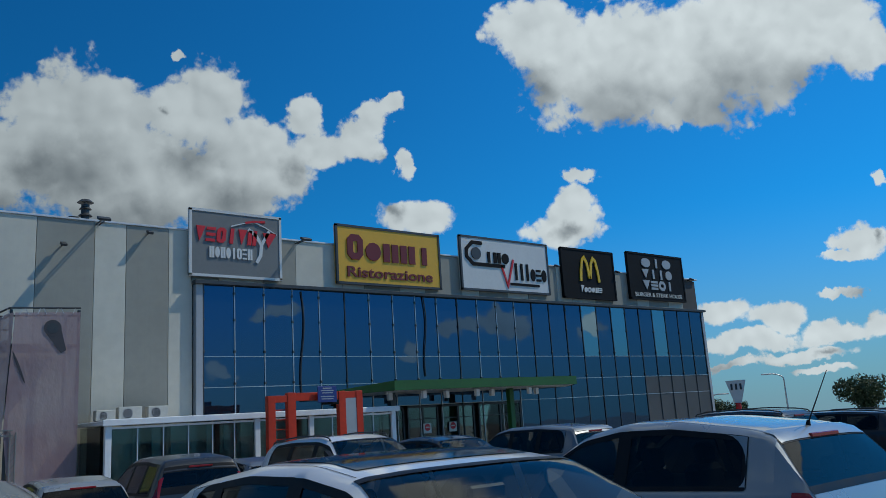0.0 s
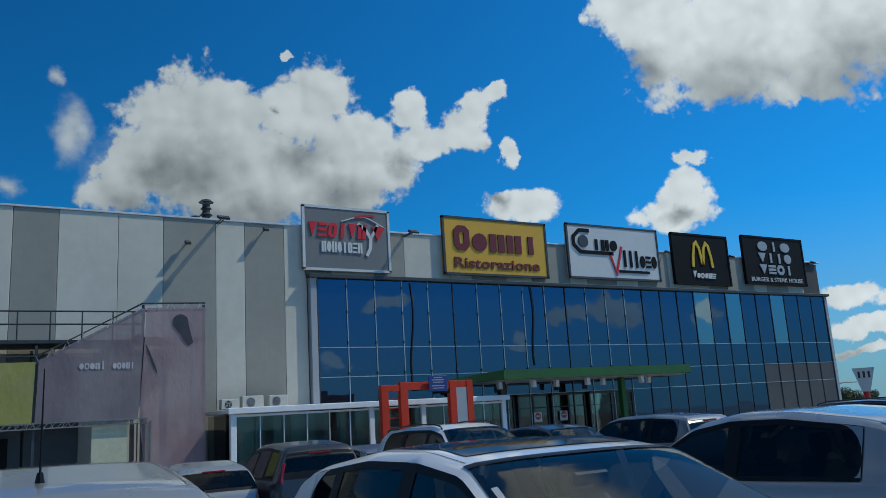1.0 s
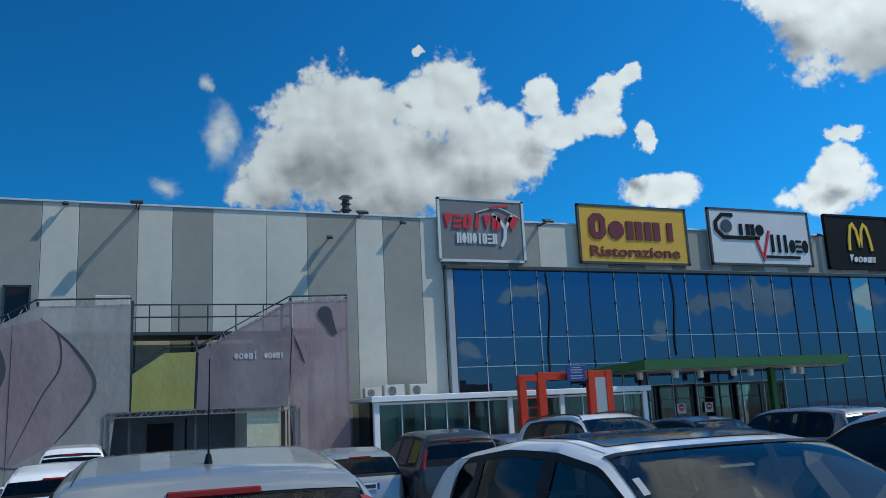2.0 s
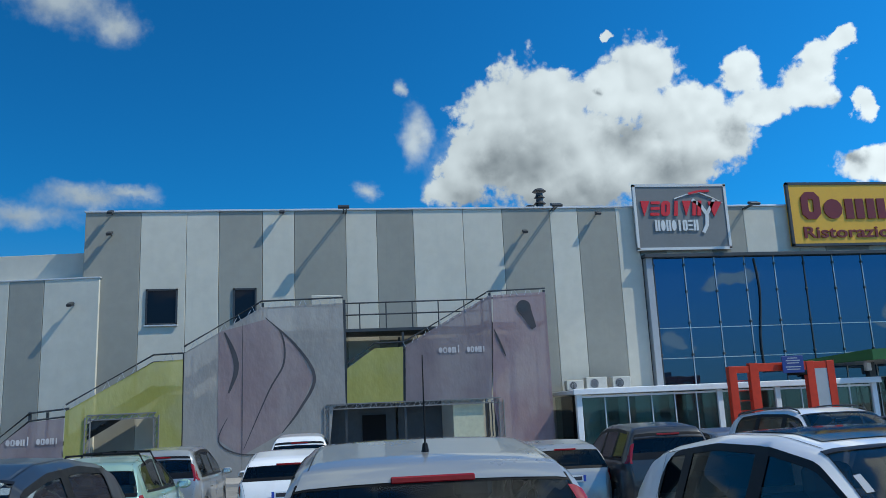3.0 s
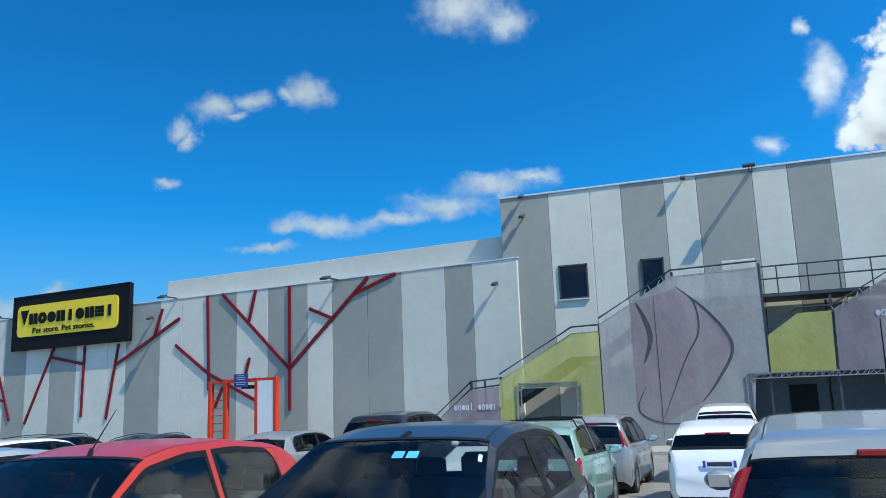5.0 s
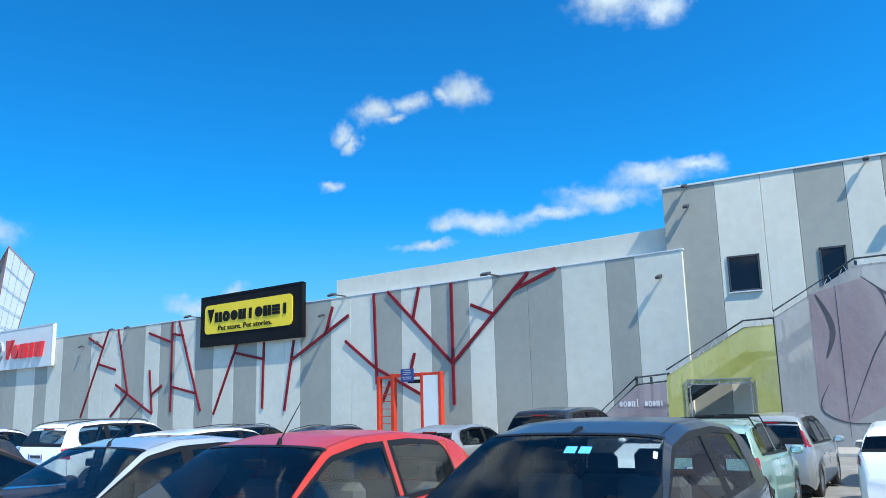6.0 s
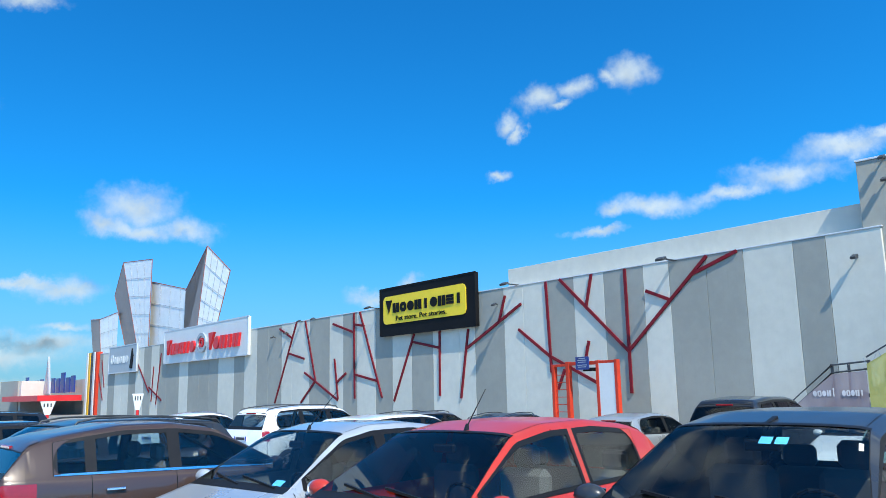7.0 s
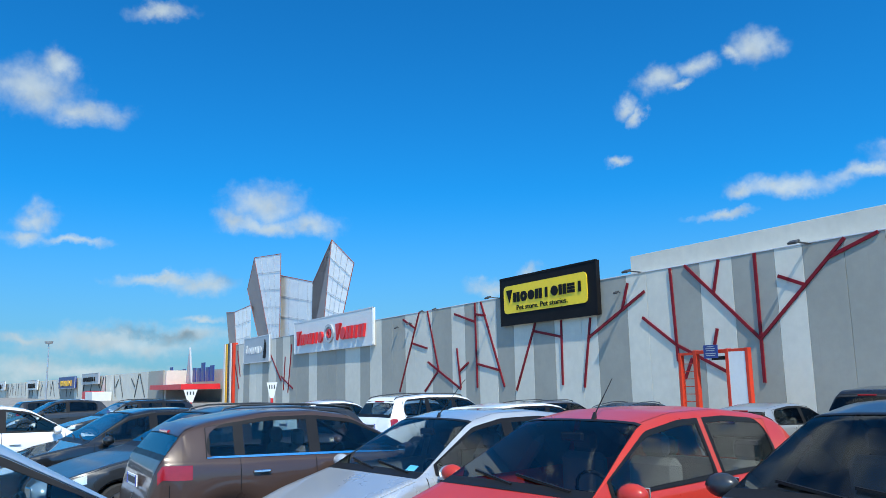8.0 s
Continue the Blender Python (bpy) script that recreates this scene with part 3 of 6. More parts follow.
def wheel_meshes(r, w):
    key = (r, w)
    if key in wheel_cache:
        return wheel_cache[key]
    seg = 28
    bm = bmesh.new()
    prof = [(r * .66, -w / 2), (r * .93, -w / 2), (r, -w * .36), (r, w * .36), (r * .93, w / 2), (r * .66, w / 2)]
    rings = [[bm.verts.new((a * math.cos(i * math.tau / seg), b, a * math.sin(i * math.tau / seg))) for a, b in prof] for i in range(seg)]
    for i in range(seg):
        for j in range(len(prof)):
            bm.faces.new((rings[i][j], rings[i][(j + 1) % len(prof)], rings[(i + 1) % seg][(j + 1) % len(prof)], rings[(i + 1) % seg][j]))
    tyre = mesh_of(bm, "tyre", RUBBER, 0.6)
    bm = bmesh.new()
    for sgn in (1,):
        prof = [(r * .67, -w * .4), (r * .67, w * .45), (r * .60, w * .42), (r * .58, w * .2)]
        rings = [[bm.verts.new((a * math.cos(i * math.tau / seg), b, a * math.sin(i * math.tau / seg))) for a, b in prof] for i in range(seg)]
        for i in range(seg):
            for j in range(3):
                bm.faces.new((rings[i][j], rings[i][j + 1], rings[(i + 1) % seg][j + 1], rings[(i + 1) % seg][j]))
    for k in range(5):
        a = k * math.tau / 5
        bar(bm, (0.03 * math.cos(a), w * .33, 0.03 * math.sin(a)), (r * .6 * math.cos(a), w * .33, r * .6 * math.sin(a)), 0.075, 0.04, (0, 1, 0))
    rod(bm, (0, w * .2, 0), (0, w * .4, 0), r * .2, seg=14)
    rim = mesh_of(bm, "rim", ALLOY, 0.6)
    bm = bmesh.new()
    rod(bm, (0, -w * .1, 0), (0, w * .02, 0), r * .62, seg=20)
    disc = mesh_of(bm, "brake_disc", TRIM)
    wheel_cache[key] = tyre, rim, disc
    return wheel_cache[key]


def strip(bm, ring, xs, js, side, out=0.004):
    """Faces that follow the body's skin between stations xs and section points js."""
    grid = []
    for x in xs:
        r = ring(x)
        row = []
        for j in js:
            lo = int(math.floor(j))
            f = j - lo
            a, b = r[lo], r[min(lo + 1, len(r) - 1)]
            row.append(Vector((-x, side * (a[0] + (b[0] - a[0]) * f), a[1] + (b[1] - a[1]) * f)))
        grid.append(row)
    c = Vector((-sum(xs) / len(xs), 0, 0.7))
    vs = []
    for row in grid:
        vr = []
        for p in row:
            o = (p - c)
            o.x *= 0.3
            vr.append(bm.verts.new(p + o.normalized() * out))
        vs.append(vr)
    for a, b in zip(vs, vs[1:]):
        for i in range(len(js) - 1):
            bm.faces.new((a[i], a[i + 1], b[i + 1], b[i]))


def skin(ring, x, j, side, out=0.0):
    """A point on the body's skin at station x and section point j, lifted sideways by out."""
    r = ring(x)
    lo = min(int(math.floor(j)), len(r) - 2)
    a, b = r[lo], r[lo + 1]
    return Vector((-x, side * (a[0] + (b[0] - a[0]) * (j - lo) + out), a[1] + (b[1] - a[1]) * (j - lo) + out * .3))


def car(style, color, x, y, heading, label, size=None, antenna=None, rails=False, dark_glass=False, plate_front=False, name="car", sunroof=False, detail=True, two_tone=False, z=None, tall_lamps=False, stickers=(), cross_bars=False):
    """A parked car whose middle stands at (x, y); heading: degrees from +x to the way its nose points. Local x runs to the nose."""
    st = STYLES[style]
    L, W, H = size or st["size"]
    ring = car_shape(st, L, W, H)
    gz = ground_z(y, x) if z is None else z
    top = holder(name, pose(x, y, gz, 0, 0, heading) @ pose(L / 2, 0, 0), label, "car", "parked cars")
    ends = [st["cowl"] * L, st["head"] * L, st["rear"] * L, st["base"] * L]
    for a, b in st["sides"]:
        ends += [a * L, b * L]
    stations = sorted(set([round(v, 4) for v in list(np.linspace(0, L, 84 if detail else 46)) + ends + [L * .012, L * .985]]))
    stations = [s for i, s in enumerate(stations) if i == 0 or s - stations[i - 1] > 0.004 or s in ends]
    rings = [ring(s) for s in stations]
    M = len(rings[0])
    eps = 1e-3

    def is_glass(xm, j):
        u = xm / L
        if j >= 8 and (st["cowl"] < u < st["head"] or st["rear"] < u < st["base"]):
            return True
        return j == 6 and any(a < u < b for a, b in st["sides"])
    bm = bmesh.new()
    grid = []
    for s, r in zip(stations, rings):
        left = [bm.verts.new((-s, -yy, zz)) for yy, zz in r]
        right = [bm.verts.new((-s, yy, zz)) for yy, zz in r[:-1]]
        grid.append(left + right[::-1])
    N = 2 * M - 1
    for i in range(len(stations) - 1):
        xm = (stations[i] + stations[i + 1]) / 2
        for j in range(N - 1):
            jj = j if j < M - 1 else N - 2 - j
            if not is_glass(xm, jj):
                bm.faces.new((grid[i][j], grid[i][j + 1], grid[i + 1][j + 1], grid[i + 1][j]))
    bm.faces.new(grid[0])
    bm.faces.new(grid[-1][::-1])
    part("body", bm, color, top, smooth=0.7)
    gl = CAR_GLASS_DARK if dark_glass else CAR_GLASS

    def between(a, b):
        return [s for s in stations if a * L - eps <= s <= b * L + eps]
    for nm, a, b in (("windscreen", st["cowl"], st["head"]), ("rear_window", st["rear"], st["base"])):
        bm = bmesh.new()
        xs = between(a, b)
        for sd in (-1, 1):
            strip(bm, ring, xs, [8, 9, 10, 11, 12], sd, 0.0)
        bmesh.ops.remove_doubles(bm, verts=bm.verts, dist=1e-4)
        part(nm, bm, CAR_GLASS if nm == "windscreen" else gl, top, smooth=1.0)
        # black ceramic border and rubber seal of the pane
        bm = bmesh.new()
        e = .009 if nm == "windscreen" else .007
        for sd in (-1, 1):
            strip(bm, ring, xs, [7.99, 8.08], sd, 0.004)
            strip(bm, ring, list(np.linspace((b - e) * L, (b + .002) * L, 4)) if nm == "windscreen" else list(np.linspace((a - .002) * L, (a + e) * L, 4)), [8, 9, 10, 11, 12], sd, 0.004)
            strip(bm, ring, list(np.linspace((a - .014) * L, (a + .01) * L, 4)) if nm == "windscreen" else list(np.linspace((b - e) * L, (b + .001) * L, 4)), [8, 9, 10, 11, 12], sd, 0.005)
        part("window_seal", bm, TRIM, top, smooth=1.0)
    for sd in (-1, 1):
        if color is SKY_BLUE:
            # broad painted windscreen pillar
            bm = bmesh.new()
            strip(bm, ring, between(st["cowl"], st["head"]), [7.2, 7.6, 8, 8.6, 9.2, 9.6], sd, 0.009)
            part("windscreen_pillar", bm, color, top, smooth=1.0)
        for k, (a, b) in enumerate(st["sides"]):
            bm = bmesh.new()
            strip(bm, ring, between(a, b), [6, 7], sd, 0.0)
            part("side_window", bm, CAR_GLASS if k == 0 else gl, top, smooth=1.0)
            if detail:
                bm = bmesh.new()
                strip(bm, ring, between(a, b), [6.9, 7.04], sd, 0.004)
                strip(bm, ring, [(a - .003) * L, (a + .007) * L], [6, 6.5, 7], sd, 0.0045)
                strip(bm, ring, [(b - .007) * L, (b + .003) * L], [6, 6.5, 7], sd, 0.0045)
                part("window_seal", bm, TRIM, top, smooth=1.0)
        # the last pane ends in rounded corners
        b = st["sides"][-1][1]
        bm = bmesh.new()
        for j0, j1, du in ((7.0, 6.45, .045), (6.02, 6.3, .02)):
            fan = [bm.verts.new(skin(ring, b * L + .004, j0, sd, .006))]
            for q in range(6):
                c = q / 5 * math.pi / 2
                fan.append(bm.verts.new(skin(ring, (b - du * (1 - math.sin(c))) * L + .004, j0 + (j1 - j0) * (1 - math.cos(c)), sd, .006)))
            for p_, q_ in zip(fan[1:], fan[2:]):
                bm.faces.new((fan[0], p_, q_))
        part("window_corner", bm, color if not dark_glass or detail else TRIM, top, smooth=1.0)
        # black surround of the side glass
        bm = bmesh.new()
        a, b = st["sides"][0][0], st["sides"][-1][1]
        strip(bm, ring, between(a, b), [5.9, 6.05] if color is BROWN else [5.75, 6.06], sd, 0.006)
        part("waist_trim", bm, CHROME if color is BROWN else TRIM, top, smooth=1.0)
        if not detail:
            continue
        for (a, b), (c, d) in zip(st["sides"], st["sides"][1:]):
            bm = bmesh.new()
            strip(bm, ring, [b * L, c * L], [6, 6.5, 7], sd, 0.004)
            part("door_pillar", bm, color if color is RED or color is MINT else TRIM, top, smooth=1.0)
        seams = [st["sides"][0][0] - .03] + [(b + c[0]) / 2 for (a, b), c in zip(st["sides"], st["sides"][1:])]
        for u in seams[: 2 if style == "three" else 3]:
            bm = bmesh.new()
            strip(bm, ring, [u * L - .004, u * L + .004], [1, 2, 3, 4, 5, 6], sd, 0.003)
            part("door_gap", bm, TRIM, top)
        for u in seams[1:2 if style == "three" else 3]:
            r = ring(u * L - 0.2)
            bm = bmesh.new()
            box(bm, -(u * L - 0.12), -(u * L - 0.30), sd * (r[3][0] + .004), sd * (r[3][0] + .034), r[3][1] - .012, r[3][1] + .016, 0.008)
            part("door_handle", bm, CHROME if color is BROWN else color, top)
        # shut lines of bonnet and tailgate, roof seam, black sill
        for nm, xs, js in (("bonnet_gap", list(np.linspace(.05 * L, (st["cowl"] - .02) * L, 12)), [5.5, 5.62]), ("roof_seam", list(np.linspace((st["head"] + .01) * L, (st["rear"] - .012) * L, 14)), [8.5, 8.57]),
                           ("tailgate_gap", list(np.linspace(st["base"] * L, .997 * L, 6)), [6.5, 6.8]), ("bumper_gap", [.953 * L, .955 * L], [0.5, 1, 2, 2.9])):
            bm = bmesh.new()
            strip(bm, ring, xs, js, sd, 0.003)
            part(nm, bm, TRIM, top, smooth=1.0)
        bm = bmesh.new()
        strip(bm, ring, list(np.linspace(.25 * L, .74 * L, 8)), [0, .45], sd, 0.006)
        part("sill", bm, TRIM, top, smooth=1.0)
        # mirror
        xm = st["sides"][0][0] * L + 0.02
        r = ring(xm)
        mir = bmesh.new()
        bmesh.ops.create_uvsphere(mir, u_segments=12, v_segments=8, radius=1, matrix=Matrix.LocRotScale((-xm, sd * (r[5][0] + .13), r[5][1] + .055), None, (.075, .115, .075)))
        rod(mir, (-xm, sd * (r[5][0] - .02), r[5][1] + .0), (-xm, sd * (r[5][0] + .09), r[5][1] + .03), .025)
        m_ob = part("mirror", mir, color, top, smooth=0.8)
        bm = bmesh.new()
        box(bm, -xm - .078, -xm - .068, sd * (r[5][0] + .06), sd * (r[5][0] + .21), r[5][1] + .01, r[5][1] + .1, 0.004)
        part("mirror_glass", bm, CHROME, m_ob)
        # lamps on the skin
        bm = bmesh.new()
        strip(bm, ring, list(np.linspace(.014 * L, .085 * L, 6)), [3.1, 3.5, 4, 4.7], sd, 0.006)
        part("headlight", bm, LENS_CLEAR, top, smooth=1.0)
        bm = bmesh.new()
        if tall_lamps or style in ("mpv",):
            strip(bm, ring, list(np.linspace((st["rear"] + .012) * L, (st["base"] + .004) * L, 9)), [6.9, 7.2, 7.6, 8, 8.5], sd, 0.01)
            strip(bm, ring, list(np.linspace((st["base"] - .02) * L, .983 * L, 5)), [4.3, 5, 6, 6.6], sd, 0.009)
        elif style == "compact":
            strip(bm, ring, list(np.linspace(.905 * L, .979 * L, 9)), [3.1, 3.4, 3.8, 4.15], sd, 0.006)
        else:
            strip(bm, ring, list(np.linspace(.94 * L, .981 * L, 7)), [2.9, 3.4, 4, 4.7, 5.3], sd, 0.008)
        part("tail_light", bm, LENS_RED, top, smooth=0.7)
    # underbody, seats and dashboard
    bm = bmesh.new()
    box(bm, -L * .96, -L * .04, -W * .40, W * .40, 0.16, 0.42)
    box(bm, -st["cowl"] * L - .35, -st["cowl"] * L + .1, -W * .42, W * .42, .42, .9, 0.04)
    part("cabin_floor", bm, DARK_IN, top)
    if detail:
        sx = (st["head"] + .03) * L
        for sd in (-1, 1):
            bm = bmesh.new()
            box(bm, -sx - .28, -sx + .25, sd * .36 - .24, sd * .36 + .24, .42, .62, 0.05)
            box(bm, -sx - .36, -sx - .22, sd * .36 - .23, sd * .36 + .23, .55, 1.1, 0.05)
            box(bm, -sx - .36, -sx - .27, sd * .36 - .12, sd * .36 + .12, 1.1, 1.1 + .17 * H / 1.45, 0.035)
            part("front_seat", bm, SEAT, top, smooth=0.6)
        rx = st["rear"] * L - .28
        bm = bmesh.new()
        box(bm, -rx - .1, -rx + .5, -W * .36, W * .36, .42, .66, 0.05)
        box(bm, -rx - .16, -rx + .02, -W * .36, W * .36, .55, 1.0, 0.05)
        for yy in (-.42, .42):
            box(bm, -rx - .16, -rx - .06, yy - .12, yy + .12, 1.0, 1.16, 0.03)
        part("rear_seat", bm, SEAT, top, smooth=0.6)
        bm = bmesh.new()
        wx, wy, wz = -st["cowl"] * L - .48, .36, .88
        tube(bm, [(wx + .07 * math.sin(k * math.tau / 18), wy + .185 * math.cos(k * math.tau / 18), wz + .17 * math.sin(k * math.tau / 18)) for k in range(18)], .015, 6, True)
        bar(bm, (wx, wy - .17, wz), (wx, wy + .17, wz), .05, .03, (1, 0, 0))
        part("steering_wheel", bm, TRIM, top, smooth=0.8)
        hx = -st["head"] * L + .1
        hz = ring(st["head"] * L)[12][1] - .12
        bm = bmesh.new()
        box(bm, hx - .02, hx + .02, -.11, .11, hz - .035, hz + .03, 0.012)
        part("inner_mirror", bm, TRIM, top)
        # wipers lie on the foot of the windscreen
        bm = bmesh.new()
        for y0, y1 in ((.55, -.05), (-.02, -.5)):
            a = ring(st["cowl"] * L + .02)
            bar(bm, (-st["cowl"] * L - .01, y0, a[10][1] + .0), (-st["cowl"] * L - .09, y1, a[10][1] + .06), .018, .018, (0, 0, 1))
        part("wiper", bm, TRIM, top)
        # plates: white field, blue ends, dark bars
        for px_, on, face in ((0.012, plate_front, 1), (-L - .012, True, -1)):
            if not on:
                continue
            pz = .82 * H / 1.48 if face < 0 else .45
            if face < 0:
                px_ = -L * .992 - .03
            pl = bmesh.new()
            box(pl, px_, px_ + face * .012, -.26, .26, pz - .055, pz + .055)
            p_ob = part("number_plate", pl, PLATE, top)
            for s0 in (-.26, .215):
                bm = bmesh.new()
                box(bm, px_ + face * .012, px_ + face * .015, s0, s0 + .045, pz - .055, pz + .055)
                part("plate_end", bm, PLATE_BLUE, p_ob)
            bm = bmesh.new()
            box(bm, px_ + face * .012, px_ + face * .0155, -.19, .19, pz - .032, pz + .032)
            part("plate_bar", bm, PLATE_INK, p_ob)
        # high brake light under the roof edge
        r = ring(st["rear"] * L)
        bm = bmesh.new()
        box(bm, -st["rear"] * L - .03, -st["rear"] * L + .0, -.2, .2, r[10][1] - .02, r[10][1] + .012, 0.006)
        part("brake_light", bm, LENS_RED, top)
        # bumper strip and grille
        bm = bmesh.new()
        box(bm, -.03, .012, -W * .28, W * .28, .36, .5, 0.01)
        part("grille", bm, TRIM, top)
    tyre, rim, disc = wheel_meshes(round(.3 * H / 1.48, 3), .19)
    for u in (.175, .815):
        for sd in (-1, 1):
            wh = new("wheel")
            wh.parent = top
            wh.matrix_local = pose(-u * L, sd * (W / 2 - .12), .3 * H / 1.48, 0, 0, 0 if sd > 0 else 180)
            for nm, me in (("tyre", tyre), ("rim", rim), ("brake_disc", disc)):
                o = new(nm, me)
                o.parent = wh
    if antenna:
        u, ay, ln, tilt = antenna
        r = ring(u * L)
        bm = bmesh.new()
        zt = r[12][1] - .005
        if ln < .12:
            prism(bm, [(-u * L - .07, zt), (-u * L + .07, zt), (-u * L - .05, zt + ln)], ay - .015, ay + .015)
        else:
            rod(bm, (-u * L, ay, zt), (-u * L - .02 * tilt, ay, zt + .05), .022, .012)
            rod(bm, (-u * L - .01 * tilt, ay, zt + .03), (-u * L - ln * math.sin(tilt), ay, zt + .03 + ln * math.cos(tilt)), .006, .003, seg=6)
        part("antenna", bm, TRIM, top)
    if rails:
        for sd in (-1, 1):
            bm = bmesh.new()
            pts = []
            for u in np.linspace(st["head"] + .03, st["rear"] - .02, 9):
                r = ring(u * L)
                pts.append(Vector((-u * L, sd * (r[8][0] - .03), r[9][1] + .035)))
            tube(bm, [pts[0] - Vector((-.05, 0, .05))] + pts + [pts[-1] - Vector((.05, 0, .05))], .014)
            part("roof_rail", bm, STEEL_DARK, top, smooth=0.8)
    if cross_bars:
        for u in (st["head"] + .06, st["rear"] - .16):
            r = ring(u * L)
            bm = bmesh.new()
            tube(bm, [(-u * L, -r[7][0] - .02, r[7][1] - .04), (-u * L, -r[8][0] + .02, r[12][1] + .06), (-u * L, 0, r[12][1] + .075), (-u * L, r[8][0] - .02, r[12][1] + .06), (-u * L, r[7][0] + .02, r[7][1] - .04)], .02)
            part("roof_bar", bm, TRIM, top, smooth=0.8)
    if detail:
        # small spoiler lip over the rear glass
        r = ring(st["rear"] * L)
        bm = bmesh.new()
        strip(bm, ring, [(st["rear"] - .03) * L, (st["rear"] - .01) * L, (st["rear"] + .006) * L], [8.3, 9, 10, 11, 12], -1, 0.012)
        strip(bm, ring, [(st["rear"] - .03) * L, (st["rear"] - .01) * L, (st["rear"] + .006) * L], [8.3, 9, 10, 11, 12], 1, 0.012)
        bmesh.ops.remove_doubles(bm, verts=bm.verts, dist=1e-3)
        part("spoiler_lip", bm, color, top, smooth=1.0)
    for sd, u0, u1, j0, j1, m_ in stickers:
        c_, h_ = st["cowl"], st["head"]
        bm = bmesh.new()
        strip(bm, ring, [(c_ + (h_ - c_) * u0) * L, (c_ + (h_ - c_) * (u0 + u1) / 2) * L, (c_ + (h_ - c_) * u1) * L], [j0, (j0 + j1) / 2, j1], sd, 0.004)
        part("sticker", bm, m_, top)
    if sunroof:
        bm = bmesh.new()
        xs = list(np.linspace((st["head"] + .035) * L, (st["head"] + .24) * L, 8))
        for sd in (-1, 1):
            strip(bm, ring, xs, [9.2, 10, 11, 12], sd, 0.006)
        part("sunroof", bm, ROOF_GLASS, top, smooth=1.0)
    return top


SILVER = paint("silver", (0.34, 0.355, 0.355), 0.4)
WHITE = paint("white", (0.78, 0.79, 0.8))
BLUE_SILVER = paint("blue_silver", (0.42, 0.46, 0.5), 0.35)
DARK_GREY = paint("dark_grey", (0.04, 0.042, 0.045), 0.2, 0.6)
NIGHT_BLUE = paint("night_blue", (0.028, 0.032, 0.038), 0.1, 0.45)
RED = paint("red", (0.42, 0.033, 0.022), coat=0.3)
BROWN = paint("brown", (0.055, 0.034, 0.027), 0.1, 0.6)
MINT = paint("mint_green", (0.3, 0.46, 0.38), 0.3)
BLACKP = paint("black", (0.012, 0.013, 0.015))
SKY_BLUE = paint("light_blue", (0.3, 0.42, 0.55), 0.4)
CYAN = mat("cyan_sticker", (0.1, 0.45, 0.7), 0.5)
GREYP = paint("grey", (0.22, 0.23, 0.24), 0.5)

# first row across the aisle
car("hatch", SILVER, 0.33, 5.15, 88, "silver hatchback seen from behind with a whip antenna", antenna=(.80, 0, .48, .08), tall_lamps=True, size=(3.9, 1.76, 1.495))
car("compact", WHITE, 2.55, 2.95, 270, "white compact hatchback with a glass sunroof", antenna=(.80, 0, .07, 0), sunroof=True, dark_glass=True, stickers=((-1, .6, .74, 8.5, 9.0, SIGN_GREY),))
car("hatch", SILVER, 5.9, 4.5, 90, "silver small hatchback with dark rear glass", antenna=(.88, 0, .42, .5), dark_glass=True, size=(3.75, 1.69, 1.5))
car("three", NIGHT_BLUE, -2.4, 4.4, 270, "dark blue-grey small car with stickers on its windscreen", antenna=(.47, 0, .03, 0), stickers=((1, .70, .78, 8.5, 8.9, SIGN_WHITE), (1, .72, .80, 11.0, 11.4, CYAN), (1, .72, .80, 11.5, 11.9, CYAN)))
car("three", RED, -4.66, 4.05, 270, "red three-door hatchback with a thin antenna", antenna=(.46, .1, .36, .7))
car("hatch", BLUE_SILVER, -6.9, 4.3, 270, "silver-blue hatchback with its bonnet to the aisle", size=(3.8, 1.64, 1.48), antenna=(.47, 0, .5, .8), stickers=((1, .04, .14, 9.3, 9.9, CYAN), (-1, .82, .9, 8.6, 9.0, SIGN_WHITE)))
car("compact", BROWN, -8.85, 4.0, 83, "metallic brown hatchback with red tail lamps", size=(4.3, 1.78, 1.5))
car("estate", NIGHT_BLUE, -11.8, 3.8, 270, "dark blue estate with silver roof rails", rails=True)
car("sedan", BLACKP, -14.3, 3.4, 270, "black saloon parked nose to the aisle", dark_glass=True)
car("estate", WHITE, -17.2, 2.0, 90, "white estate car with dark side glass", dark_glass=True)
car("hatch", SKY_BLUE, -4.9, -0.4, 90, "light blue small car in the opposite row")
# second row
car("mpv", DARK_GREY, 5.75, 15.3, 84.5, "dark grey people carrier with tall red tail lamps", dark_glass=True, size=(4.1, 1.78, 1.69))
car("hatch", SILVER, 4.0, 15.8, 88, "silver small hatchback with black trim", dark_glass=True, size=(3.7, 1.62, 1.44))
car("hatch", GREYP, 9.0, 19.0, 90, "grey hatchback parked between taller cars", dark_glass=True)
car("estate", WHITE, 7.9, 12.3, 270, "white estate with black roof rails", rails=True, dark_glass=True, size=(4.5, 1.82, 1.76))
car("three", BLACKP, 11.2, 13.6, 270, "black small car with a bright windscreen", dark_glass=True, size=(3.75, 1.7, 1.62))
car("suv", GREYP, 13.4, 13.5, 90, "grey family car with dark glass", dark_glass=True, size=(4.4, 1.8, 1.7))
car("compact", WHITE, -0.95, 15.6, 90, "white hatchback with wide red tail lamps", dark_glass=True, size=(4.0, 1.74, 1.5))
car("hatch", MINT, -3.55, 13.3, 90, "pale green small hatchback with roof bars", size=(3.6, 1.6, 1.55), cross_bars=True)
car("suv", WHITE, -17.7, 12.4, 90, "white off-roader with roof bars", rails=True)
car("estate", WHITE, -14.4, 12.6, 90, "white estate car with dark rear glass", dark_glass=True)
